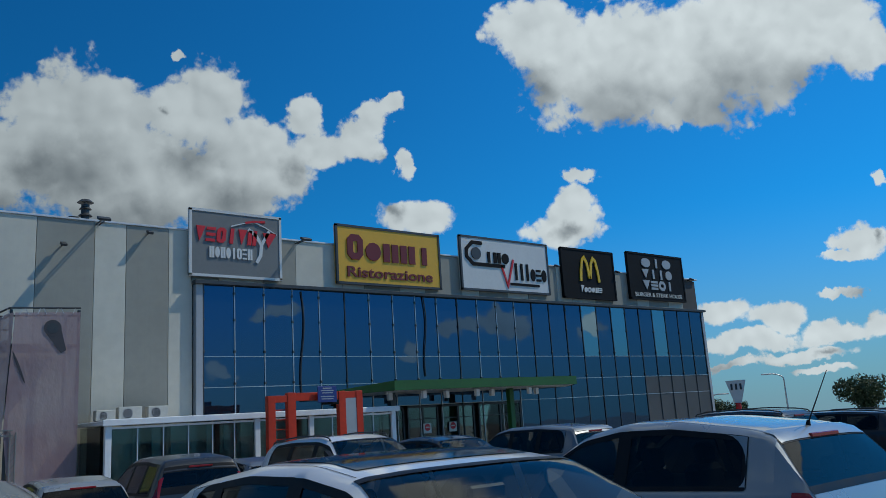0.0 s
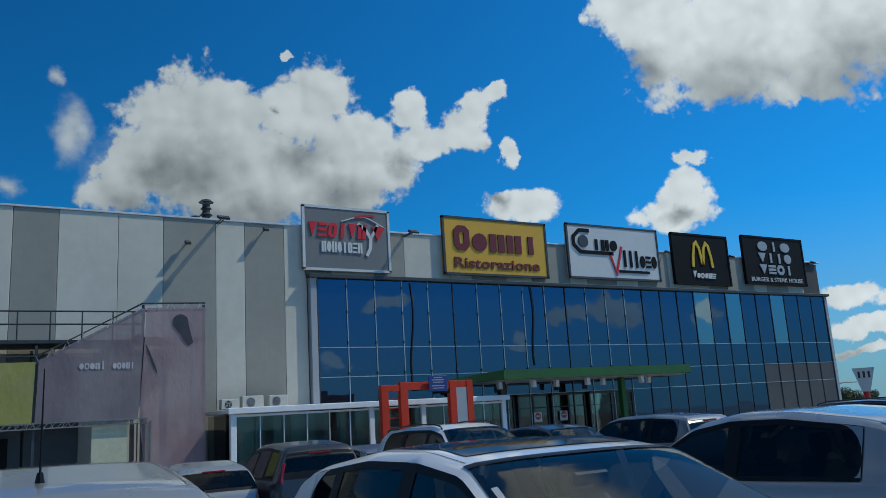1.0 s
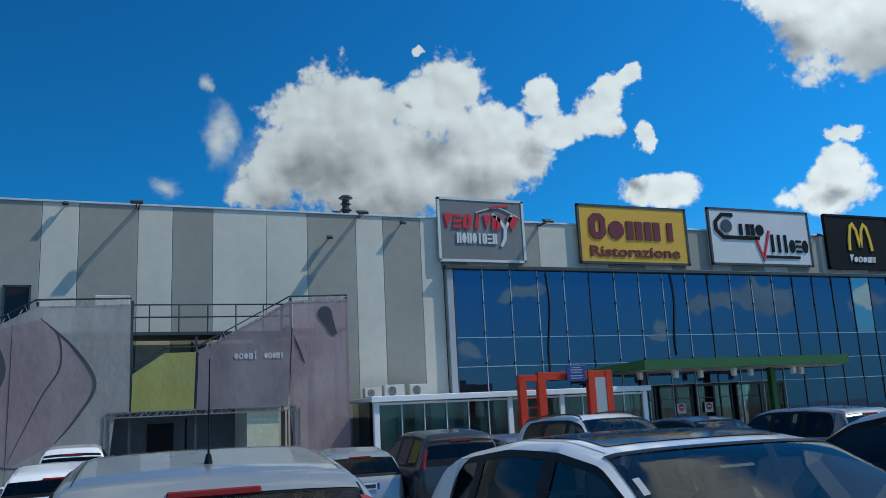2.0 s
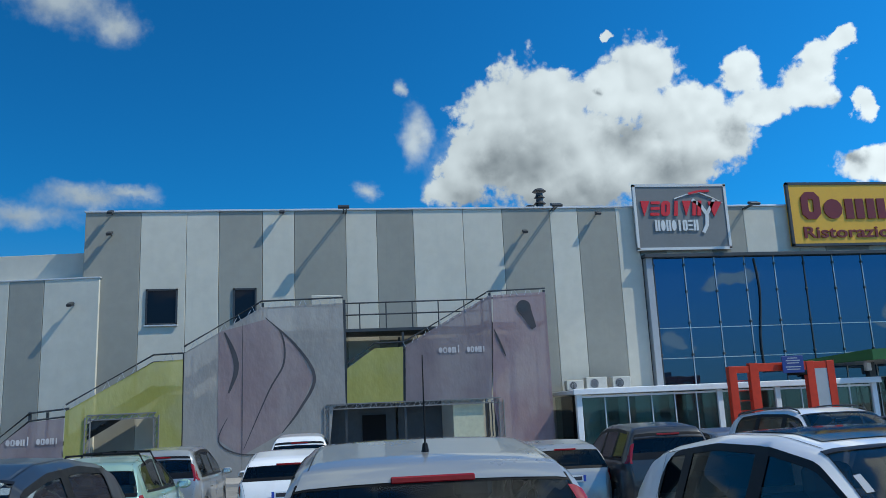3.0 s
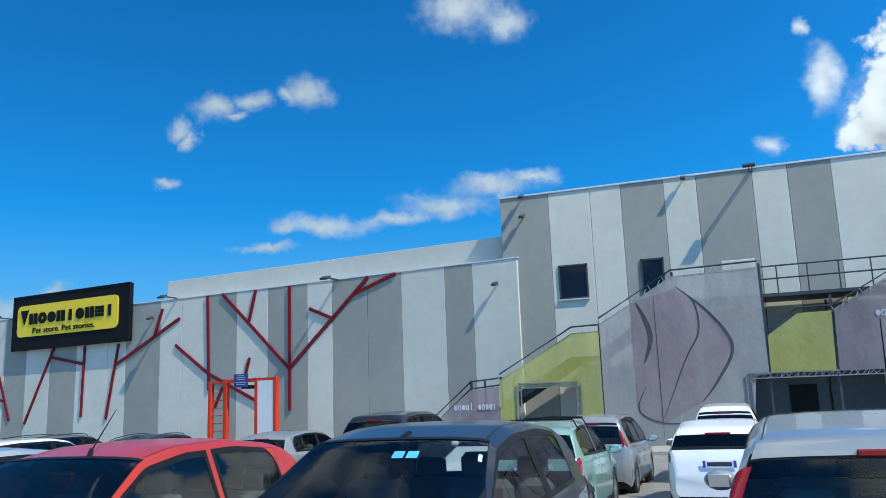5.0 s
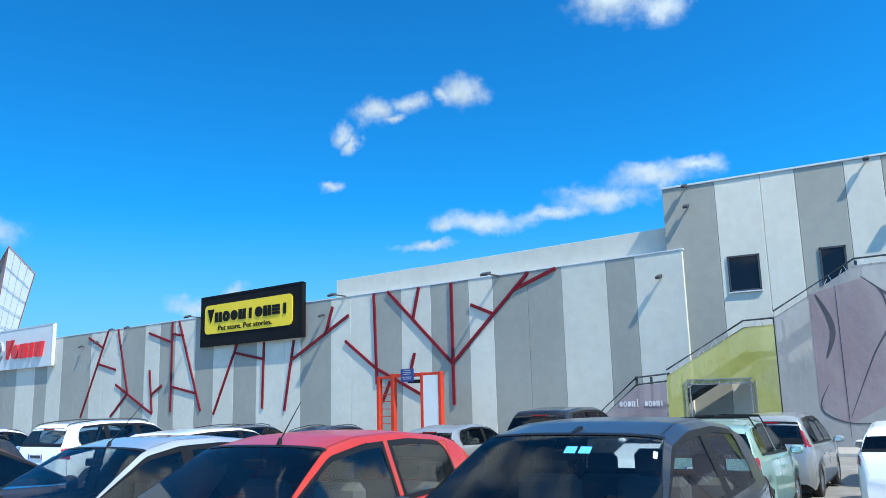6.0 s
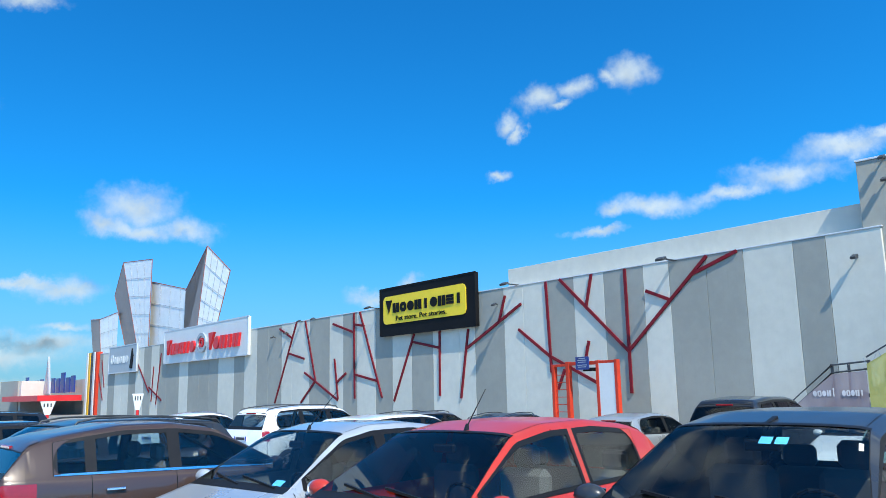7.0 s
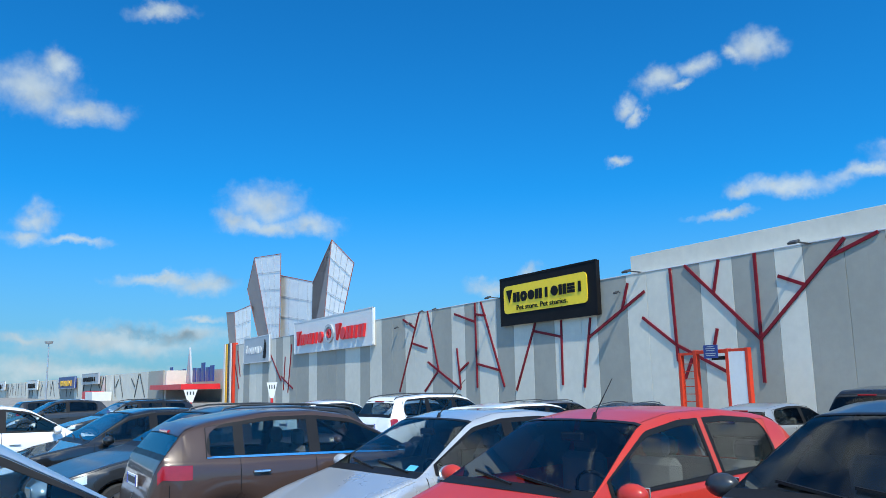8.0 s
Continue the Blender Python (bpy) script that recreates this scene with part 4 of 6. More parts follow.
car("suv", DARK_GREY, 17.2, 11.0, 90, "dark grey car with roof rails", dark_glass=True, rails=True)
car("estate", NIGHT_BLUE, 20.5, 10.4, 90, "dark blue estate with roof rails", rails=True, dark_glass=True)
car("hatch", DARK_GREY, 23.2, 9.6, 90, "dark grey hatchback far along the row", dark_glass=True)
car("hatch", WHITE, -22.5, 12.2, 90, "white hatchback far along the row", dark_glass=True)
car("hatch", SKY_BLUE, -20.2, 12.6, 270, "light blue hatchback far along the row", dark_glass=True)
# third row
car("mpv", SILVER, -3.6, 18.6, 90, "silver people carrier with red tail lamps")
car("mpv", WHITE, -1.0, 21.5, 90, "white van-like car behind the others", dark_glass=True, size=(4.3, 1.75, 1.8))
car("estate", WHITE, -6.4, 19.6, 270, "white estate car in the third row", dark_glass=True)
car("suv", BLACKP, -8.7, 19.0, 90, "black off-roader with a boxy cabin", dark_glass=True, size=(4.5, 1.9, 1.85))
car("hatch", SILVER, -11.3, 18.0, 90, "silver hatchback with a number plate", size=(4.1, 1.7, 1.45))
car("compact", NIGHT_BLUE, -16.6, 19.6, 90, "dark blue car with a low roof", dark_glass=True, rails=True)
car("estate", GREYP, -19.3, 18.4, 90, "grey estate with roof rails", rails=True, dark_glass=True)
car("sedan", DARK_GREY, -25.5, 17.0, 270, "dark grey saloon far along the row", dark_glass=True)
car("hatch", GREYP, -29.0, 16.0, 90, "grey hatchback far along the row", dark_glass=True)
car("estate", BLACKP, -30.0, 8.0, 270, "black estate far along the row", dark_glass=True, rails=True)
car("hatch", DARK_GREY, -36.0, 7.0, 270, "dark grey hatchback far along the row", dark_glass=True)
car("estate", BLACKP, -41.0, 8.5, 90, "black estate at the end of the row", dark_glass=True)
car("hatch", WHITE, -46.0, 10.5, 90, "white hatchback at the end of the row", dark_glass=True)

# ---- sign boards on the facade ----
def ring_pts(cx, cz, rx, rz, n=20):
    return [(cx + rx * math.cos(k * math.tau / n), cz + rz * math.sin(k * math.tau / n)) for k in range(n)]


def arc_band(bm, pts, w, y0, y1, closed=False):
    """One band of width w along a polyline of (x, z), with mitred corners."""
    if closed and pts[0] == pts[-1]:
        pts = pts[:-1]
    P = [Vector(p) for p in pts]
    n = len(P)
    cols = []
    for i, p in enumerate(P):
        a = P[i - 1] if (i or closed) else None
        b = P[(i + 1) % n] if (i < n - 1 or closed) else None
        d1 = (p - a).normalized() if a is not None else (b - p).normalized()
        d2 = (b - p).normalized() if b is not None else d1
        t = (d1 + d2)
        t = t.normalized() if t.length > 1e-4 else d1
        k = w / 2 / max(.4, t.dot(d1))
        s = Vector((-t.y, t.x)) * k
        cols.append([bm.verts.new((q.x, y, q.y)) for q, y in ((p - s, y0), (p + s, y0), (p + s, y1), (p - s, y1))])
    for i in range(n if closed else n - 1):
        a, b = cols[i], cols[(i + 1) % n]
        for k in range(4):
            bm.faces.new((a[k], a[(k + 1) % 4], b[(k + 1) % 4], b[k]))
    if not closed:
        bm.faces.new(cols[0][::-1])
        bm.faces.new(cols[-1])


def shape_row(codes, x0, x1, z0, z1, stroke, material, parent, y=-0.12, slant=0.0, depth=0.05, name="sign_shape"):
    """A row of plain raised shapes: o disc, n split block, i stem, e stacked bars, v wedge, c ring, space."""
    step = (x1 - x0) / len(codes)
    for k, c in enumerate(codes):
        if c == " ":
            continue
        a, b = x0 + k * step + step * .07, x0 + (k + 1) * step - step * .07
        top = z1 if c.isupper() else z0 + (z1 - z0) * .74
        c = c.lower()
        s = min(stroke, (b - a) * .42)
        l, r, lo, hi, mid = a + s / 2, b - s / 2, z0 + s / 2, top - s / 2, (z0 + top) / 2
        q = min((r - l) * .25, .2)
        bm = bmesh.new()
        if c == "o":
            prism(bm, ring_pts((a + b) / 2, mid, (b - a) / 2, (top - z0) / 2, 12), y - depth, y)
        elif c == "c":
            arc_band(bm, [(l + q, lo), (r - q, lo), (r, lo + q), (r, hi - q), (r - q, hi), (l + q, hi), (l, hi - q), (l, lo + q)], s, y - depth, y, True)
        elif c == "e":
            for z_ in (lo, mid, hi):
                box(bm, a, b, y - depth, y, z_ - s * .38, z_ + s * .38)
        elif c == "n":
            box(bm, a, (a + b) / 2 - (b - a) * .07, y - depth, y, z0, top)
            box(bm, (a + b) / 2 + (b - a) * .07, b, y - depth, y, z0, top)
        elif c == "v":
            prism(bm, [(a, top), ((a + b) / 2, z0), (b, top)], y - depth, y)
        else:
            box(bm, (a + b) / 2 - s / 2, (a + b) / 2 + s / 2, y - depth, y, z0, top)
        for v in bm.verts:
            v.co.x += (v.co.z - z0) * slant
        part(name, bm, material, parent)


def board(x0, x1, z0, z1, material, label, m=None, edge=None, depth=0.22, name="sign_board"):
    w, h = x1 - x0, z1 - z0
    top = holder(name, m or pose((x0 + x1) / 2, WY - 0.08, z0), label, "sign", "shop signs on the facade")
    bm = bmesh.new()
    box(bm, -w / 2, w / 2, -depth, 0, 0, h, 0.015)
    part("panel", bm, material, top)
    bm = bmesh.new()
    t = 0.09
    for a in ((-w / 2 - .03, -w / 2 + t, 0, h), (w / 2 - t, w / 2 + .03, 0, h), (-w / 2 - .03, w / 2 + .03, -.03, t), (-w / 2 - .03, w / 2 + .03, h - t, h + .03)):
        box(bm, a[0], a[1], -depth - .03, -depth + .1, a[2], a[3])
    part("edge_frame", bm, edge or COPING, top)
    for sx in (-.3, .3):
        bm = bmesh.new()
        bar(bm, (sx * w, .15, .1), (sx * w, .15, h - .2), .08)
        bar(bm, (sx * w, .0, h * .8), (sx * w, .6, h * .5), .06, up=(1, 0, 0))
        part("bracket", bm, STEEL_DARK, top)
    return top, w, h, -depth - .002


top, w, h, y = board(13.47, 17.9, 8.48, 11.5, BOARD_GREY, "grey sign board with red and white shapes", edge=SIGN_WHITE)
shape_row("VECuvna"[:6].upper(), -2.05, .95, 1.55, 2.25, .17, SIGN_RED, top, y, .12)
shape_row("V", 1.15, 1.95, 1.5, 2.2, .17, SIGN_RED, top, y, .12)
shape_row("NoNOicenI"[:8].upper(), -1.35, .75, .85, 1.35, .1, SIGN_WHITE, top, y)
for pts, w_ in (([(.55, 2.3), (.95, 2.0), (1.2, 1.6), (1.15, 1.1), (.95, .75)], .16), ([(1.24, 1.66), (1.6, 2.3)], .14), ([(-.3, 2.35), (.3, 2.55), (.9, 2.65), (1.4, 2.45), (2.0, 2.15)], .05)):
    bm = bmesh.new()
    arc_band(bm, pts, w_, y - .05, y)
    part("sign_shape", bm, SIGN_WHITE, top)
bm = bmesh.new()
arc_band(bm, [(.4, 2.58), (.8, 2.68), (1.4, 2.72)], .1, y - .06, y)
part("sign_shape", bm, SIGN_RED, top)

top, w, h, y = board(20.96, 27.55, 8.55, 11.55, SIGN_YELLOW, "amber yellow restaurant sign board with maroon shapes", edge=STEEL_DARK)
shape_row("Conni", -2.75, 2.75, 1.25, 2.55, .34, SIGN_MAROON, top, y)
letters("Ristorazione", .52, .05, SIGN_MAROON, top, "lettering", pose(0, y - .02, .62, 90, 0, 0), bold=.012, width=5.4)

top, w, h, y = board(29.05, 36.07, 8.65, 11.75, SIGN_WHITE, "white cinema sign board with black and red shapes", edge=STEEL_DARK)
bm = bmesh.new()
arc_band(bm, [(-1.85, 2.75), (-2.6, 2.75), (-3.05, 2.35), (-3.05, 1.9), (-2.6, 1.5), (-.15, 1.5)], .2, y - .05, y)
part("sign_shape", bm, BLACK, top)
bm = bmesh.new()
prism(bm, ring_pts(-2.35, 2.12, .36, .36), y - .06, y)
part("sign_shape", bm, STEEL_DARK, top)
shape_row("ino", -1.7, .25, 1.65, 2.5, .2, BLACK, top, y)
shape_row("IIIoeo", .5, 3.3, .75, 1.75, .2, BLACK, top, y)
bm = bmesh.new()
arc_band(bm, [(-.45, 1.6), (0, .35), (.55, 1.95)], .13, y - .05, y)
part("sign_shape", bm, SIGN_RED, top)
bm = bmesh.new()
box(bm, .2, 2.6, y - .05, y, .42, .56)
part("sign_shape", bm, BLACK, top)

top, w, h, y = board(37.35, 42.35, 8.57, 11.75, BLACK, "black sign board with golden arches shape", edge=BLACK)
for s in (-1, 1):
    bm = bmesh.new()
    arc_band(bm, [(s * .03, 1.3), (s * .2, 2.3), (s * .42, 2.65), (s * .62, 2.5), (s * .8, 1.8), (s * .88, 1.1)], .2, y - .06, y)
    part("sign_shape", bm, GOLD, top)
shape_row("Vocone", -1.05, 1.05, .4, .85, .09, SIGN_WHITE, top, y, .2)

top, w, h, y = board(43.9, 50.1, 8.78, 12.0, BLACK, "black sign board with grey outlined shapes and white lettering", edge=BLACK)
for r, codes in enumerate(("OID", "VILD", "VECI")):
    shape_row(codes.replace("D", "O").upper(), -1.75, 1.75, 2.25 - r * .78, 2.9 - r * .78, .2, SIGN_GREY, top, y)
letters("BURGER & STEAK HOUSE", .28, .04, SIGN_WHITE, top, "lettering", pose(0, y - .02, .33, 90, 0, 0), width=5.3)

# signs on the low wall: local frame turned to face the car park
FACE = pose(0, 0, 0, 0, 0, 180)
top, w, h, y = board(0, 10.45, 5.64, 9.0, BLACK, "black pet shop sign board with a lemon yellow field", lowm(29.2, .06, 5.64) @ FACE, BLACK, .3)
bm = bmesh.new()
fx0, fx1 = -w / 2 + .5, w / 2 - .85
prism(bm, [(fx0 + .3, .8), (fx1 - .3, .8), (fx1 - .09, .89), (fx1, 1.1), (fx1, 2.45), (fx1 - .09, 2.66), (fx1 - .3, 2.75), (fx0 + .3, 2.75), (fx0 + .09, 2.66), (fx0, 2.45), (fx0, 1.1), (fx0 + .09, .89)], y - .06, y)
part("field", bm, SIGN_LEMON, top)
shape_row("Vnconioneci"[:9] + "i", -w / 2 + .8, w / 2 - 1.1, 1.55, 2.45, .24, BLACK, top, y - .062)
letters("Pet store. Pet stories.", .34, .04, BLACK, top, "lettering", pose(-.35, y - .08, 1.15, 90, 0, 0), width=5.6)
top, w, h, y = board(0, 21.6, 5.4, 9.0, SIGN_WHITE, "long white electronics shop sign board with red shapes", lowm(66.9, .06, 5.4) @ FACE, COPING, .3)
shape_row("Vnenio", -w / 2 + .9, -1.6, .9, 2.5, .45, SIGN_RED, top, y, .25, .25)
shape_row("Vonin", 1.7, w / 2 - 1.6, .9, 2.6, .5, SIGN_RED, top, y, .25, .25)
bm = bmesh.new()
arc_band(bm, ring_pts(.2, 1.75, 1.1, .85, 14), .3, y - .2, y, True)
part("sign_shape", bm, SIGN_GREY, top)
bm = bmesh.new()
arc_band(bm, ring_pts(.2, 1.75, .45, .4, 10), .2, y - .2, y, True)
part("sign_shape", bm, SIGN_RED, top)
top, w, h, y = board(0, 11.0, 4.9, 8.3, SIGN_GREY, "pale grey shop sign board with white shapes", lowm(92.5, .06, 4.9) @ FACE, COPING, .3)
shape_row("Conono", -4.6, 2.5, 1.2, 2.4, .3, SIGN_WHITE, top, y)
bm = bmesh.new()
prism(bm, [(3.2, .5), (3.9, 2.9), (4.4, 2.0), (4.1, .4)], y - .1, y)
part("sign_shape", bm, BLACK, top)

# ---- red steel branches on the low wall: (s, z) pairs ----
BRANCH_NEAR = [(18.19, 7.7, 18.0, 2.6), (20.52, 5.17, 18.09, 3.51), (18.09, 3.51, 14.32, 1.77), (17.12, 7.7, 12.59, 3.51), (14.8, 7.7, 15.25, 6.05), (12.56, 7.7, 12.55, 1.4),
               (12.55, 3.53, 7.74, 7.68), (8.55, 6.94, 6.18, 7.68), (11.31, 6.42, 9.97, 5.86), (15.19, 4.18, 15.57, 2.93), (17.0, 2.74, 17.56, 1.68)]
BRANCH_MID = [(21.58, 7.27, 22.17, 5.72), (20.23, 6.64, 25.29, 4.3), (25.05, 5.52, 25.89, 1.25), (27.94, 5.6, 28.03, 1.42), (30.75, 5.6, 33.18, 1.1), (30.87, 5.06, 28.01, 4.52),
              (37.53, 7.7, 34.67, 1.35), (38.37, 7.7, 38.27, 1.31), (41.43, 7.11, 38.4, 6.25), (38.26, 6.83, 36.91, 6.61), (38.32, 3.1, 35.18, 2.53)]
BRANCH_FAR = [(47.32, 7.7, 51.11, 1.02), (50.36, 7.36, 48.17, 6.46), (48.76, 5.19, 45.95, 4.6), (45.85, 7.7, 44.1, 2.76), (45.89, 3.47, 40.66, 1.21), (44.1, 2.76, 46.48, 1.04),
              (41.17, 4.38, 40.66, 1.29), (39.47, 3.22, 40.78, 2.59), (87.22, 5.8, 82.99, 2.38), (79.31, 6.7, 80.52, 0.95), (83.09, 2.94, 78.78, 1.42), (81.59, 5.26, 82.1, 1.27),
              (102.0, 6.9, 100.5, 3.2), (103.5, 5.5, 101.0, 1.5)]
for rows_ in (BRANCH_NEAR, BRANCH_MID, BRANCH_FAR):
    tree_art = holder("wall_branches", LOW, "dark red steel bars set like bare branches on the panel wall", "wall decoration", "branch decorations")
    for a, b, c, d in rows_:
        bm = bmesh.new()
        bar(bm, (a, .09, b), (c, .09, d), .16, .07, (0, 1, 0))
        part("branch", bm, RED_PAINT, tree_art)


# ---- wall floodlights ----
def floodlight(m, small=False):
    top = holder("floodlight", m, "small dark floodlight on an arm at the parapet", "floodlight", "wall floodlights")
    reach = .27 if small else 1.0
    bm = bmesh.new()
    bar(bm, (0, .1, -.02), (0, -reach, 0), .05, up=(0, 0, 1))
    if not small:
        bar(bm, (.12, .1, -.02), (.12, -reach, 0), .04, up=(0, 0, 1))
    part("arm", bm, STEEL_DARK, top)
    bm = bmesh.new()
    w = .11 if small else .24
    box(bm, -w, w, -.2, .12, -.05, .06, .015)
    bmesh.ops.transform(bm, matrix=pose(0, -reach, 0, 25), verts=bm.verts)
    part("lamp_head", bm, STEEL_DARK, top)
    bm = bmesh.new()
    box(bm, -w + .03, w - .03, -.17, .09, -.062, -.052)
    bmesh.ops.transform(bm, matrix=pose(0, -reach, 0, 25), verts=bm.verts)
    part("lamp_glass", bm, LENS_CLEAR, top)


for x, z, small in ((-9.2, 10.45, 1), (-9.2, 9.55, 1), (-2.22, 10.4, 1), (.37, 10.4, 0), (8.3, 9.4, 1), (9.6, 10.4, 0), (11.7, 10.2, 1), (18.8, 10.4, 0), (42.6, 10.5, 1), (51.0, 10.5, 1), (36.8, 10.5, 1)):
    floodlight(pose(x, WY - .08, z), small)
for s, z, small in ((.9, 6.65, 1), (9.57, 7.72, 0), (20.56, 7.8, 0), (22.3, 6.8, 1), (51.2, 6.7, 1), (48.8, 6.9, 1), (46.5, 7.75, 1), (44.2, 7.75, 1), (35.0, 7.75, 0)):
    floodlight(lowm(s, .05, z) @ FACE, small)

# ---- roof vent ----
vent = holder("roof_vent", pose(11.2, 41.5, TALL_Z - .4), "dark metal roof exhaust with stacked caps", "vent")
bm = bmesh.new()
rod(bm, (0, 0, 0), (0, 0, 3.2), .2, seg=12)
part("pipe", bm, STEEL_DARK, vent, smooth=.8)
for z, r in ((2.6, .34), (2.95, .3), (3.3, .4)):
    bm = bmesh.new()
    rod(bm, (0, 0, z), (0, 0, z + .14), r, r * .6, 14)
    part("cap", bm, STEEL_DARK, vent, smooth=.5)
bm = bmesh.new()
rod(bm, (-.55, 0, .3), (-.55, 0, 2.5), .25, seg=12)
box(bm, -.4, .5, -.3, .3, .3, 2.35, .05)
part("fan_box", bm, STEEL_DARK, vent)

# ---- metal stair with printed mesh banners ----
def banner_mat(name, color, color2):
    m = MATS[name] = bpy.data.materials.new(name)
    m.use_nodes = True
    n = Nodes(m.node_tree)
    g = n.add("ShaderNodeNewGeometry").outputs["Position"]
    f = n.ramp(n.noise(n.vec("MULTIPLY", g, (.8, 1, .3)), .9, 6.0, .65), .3, .72)
    col = n.mix(f, color, color2)
    # sun-bleached patches and dust washed down in streaks
    fade = n.ramp(n.noise(g, .55, 3.0, .55), .45, .75, 0.0, .22)
    col = n.mix(fade, col, (.55, .54, .52))
    dust = n.ramp(n.noise(n.vec("MULTIPLY", g, (5.0, 5.0, .3)), 1.0, 5.0, .65), .5, .8, 0.0, .13)
    col = n.mix(dust, col, tuple(c * .6 for c in color))
    fold = n.math("ADD", n.noise(n.vec("MULTIPLY", g, (1.0, 1, .6)), 1.6, 4.0, .55), n.math("MULTIPLY", n.noise(n.vec("MULTIPLY", g, (2.2, 1, 1.2)), 2.4, 3.0, .5), .6))
    nb = n.add("ShaderNodeBump", {"Height": fold, "Strength": .3, "Distance": .1}).outputs[0]
    a = n.add("ShaderNodeBsdfDiffuse", {"Color": col, "Normal": nb}).outputs[0]
    b = n.add("ShaderNodeBsdfTranslucent", {"Color": col}).outputs[0]
    c = n.add("ShaderNodeBsdfTransparent").outputs[0]
    ab = n.add("ShaderNodeMixShader", [.25, a, b]).outputs[0]
    n.add("ShaderNodeOutputMaterial", [n.add("ShaderNodeMixShader", [.2, ab, c]).outputs[0]])
    return m


B_GREY = banner_mat("banner_grey", (0.396, 0.383, 0.370), (0.502, 0.484, 0.466))
B_PINK = banner_mat("banner_pink", (0.368, 0.248, 0.276), (0.456, 0.352, 0.368))
B_PURPLE = banner_mat("banner_purple", (0.281, 0.232, 0.258), (0.350, 0.296, 0.319))
B_YELLOW = banner_mat("banner_yellow", (0.460, 0.442, 0.120), (0.570, 0.552, 0.202))
B_MAUVE = banner_mat("banner_mauve", (0.361, 0.280, 0.297), (0.447, 0.370, 0.374))
INK = mat("banner_ink", (.06, .06, .07), .9)
PALE_INK = mat("banner_pale_ink", (.5, .48, .49), .9)
SY, BASE = 31.5, GROUND + .13


def billow(x, z, seed):
    return .02 * noise.noise((x * .9 + seed, z * .7, seed)) + .008 * noise.noise((x * 3.1, z * 2.0, seed + 4))


def sheet(pts, material, parent, label, y=SY, seed=0):
    """A hanging cloth with the outline pts (x, z), gently billowed."""
    bm = bmesh.new()
    vs = [bm.verts.new((x, y, z)) for x, z in pts]
    bm.faces.new(vs)
    bmesh.ops.triangulate(bm, faces=bm.faces)
    for _ in range(5):
        long = [e for e in bm.edges if e.calc_length() > .45]
        if not long:
            break
        bmesh.ops.subdivide_edges(bm, edges=long, cuts=1)
        bmesh.ops.triangulate(bm, faces=[f for f in bm.faces if len(f.verts) > 3])
    for v in bm.verts:
        v.co.y += billow(v.co.x, v.co.z, seed)
    return part("banner", bm, material, parent, label, smooth=1.2)


stair = holder("metal_stair", pose(0, 0, 0), "outdoor steel stair clad in printed mesh banners", "staircase")
sheet([(-13.3, BASE), (-13.3, .35), (-11.19, 2.02), (-9.98, 2.12), (-9.98, BASE)], B_PURPLE, stair, "greyish purple mesh banner with pale shapes", seed=1)
sheet([(-9.95, BASE), (-9.95, 2.35), (-6.88, 4.05), (-5.8, 4.12), (-5.8, BASE), (-6.72, BASE), (-6.72, 2.03), (-9.15, 2.03), (-9.15, BASE)], B_YELLOW, stair, "lime yellow mesh banner", seed=2)
sheet([(-5.76, BASE), (-5.76, 4.35), (-2.89, 6.02), (.24, 6.12), (.28, 2.15), (-.45, 2.1), (-.45, BASE)], B_GREY, stair, "grey mesh banner with a printed petal", seed=3)
sheet([(.34, 2.2), (.36, 3.55), (1.45, 4.3), (2.56, 4.32), (2.5, 2.16)], B_YELLOW, stair, "lime yellow mesh banner", seed=4)
sheet([(2.6, 2.2), (2.66, 4.38), (6.06, 6.25), (6.22, 6.28), (6.0, 2.2)], B_PURPLE, stair, "greyish purple mesh banner with pale shapes", seed=5)
sheet([(6.26, 6.28), (8.44, 6.36), (8.46, BASE), (6.32, BASE), (6.04, 2.2)], B_PINK, stair, "faded pink mesh banner with a printed tube", seed=6)
sheet([(-4.5, 5.1), (-3.95, 4.2), (-3.85, 3.5), (-4.1, 2.5), (-4.5, 1.1), (-3.6, .45), (-2.12, 1.23), (-1.44, 2.1), (-.92, 3.26), (-1.59, 4.5), (-2.74, 5.55)], B_MAUVE, stair, "mauve petal printed on the banner", SY - .008, 3)


def curve_strip(pts, w, material=INK, y=SY - .016):
    pts = [Vector((x, 0, z)) for x, z in pts]
    dense = []
    for i in range(len(pts) - 1):
        p0, p1, p2, p3 = pts[max(i - 1, 0)], pts[i], pts[i + 1], pts[min(i + 2, len(pts) - 1)]
        for k in range(6):
            t = k / 6
            dense.append(.5 * ((2 * p1) + (p2 - p0) * t + (2 * p0 - 5 * p1 + 4 * p2 - p3) * t * t + (3 * p1 - p0 - 3 * p2 + p3) * t ** 3))
    dense.append(pts[-1])
    bm = bmesh.new()
    n = len(dense)
    vs = []
    for i, p in enumerate(dense):
        d = (dense[min(i + 1, n - 1)] - dense[max(i - 1, 0)]).normalized()
        s = Vector((-d.z, 0, d.x)) * (w * (.25 + .75 * math.sin(math.pi * i / (n - 1))) / 2)
        vs.append([bm.verts.new((q.x, y + billow(q.x, q.z, 3 if q.x < 1 else 6), q.z)) for q in (p - s, p + s)])
    for a, b in zip(vs, vs[1:]):
        bm.faces.new((a[0], a[1], b[1], b[0]))
    part("printed_line", bm, material, stair)


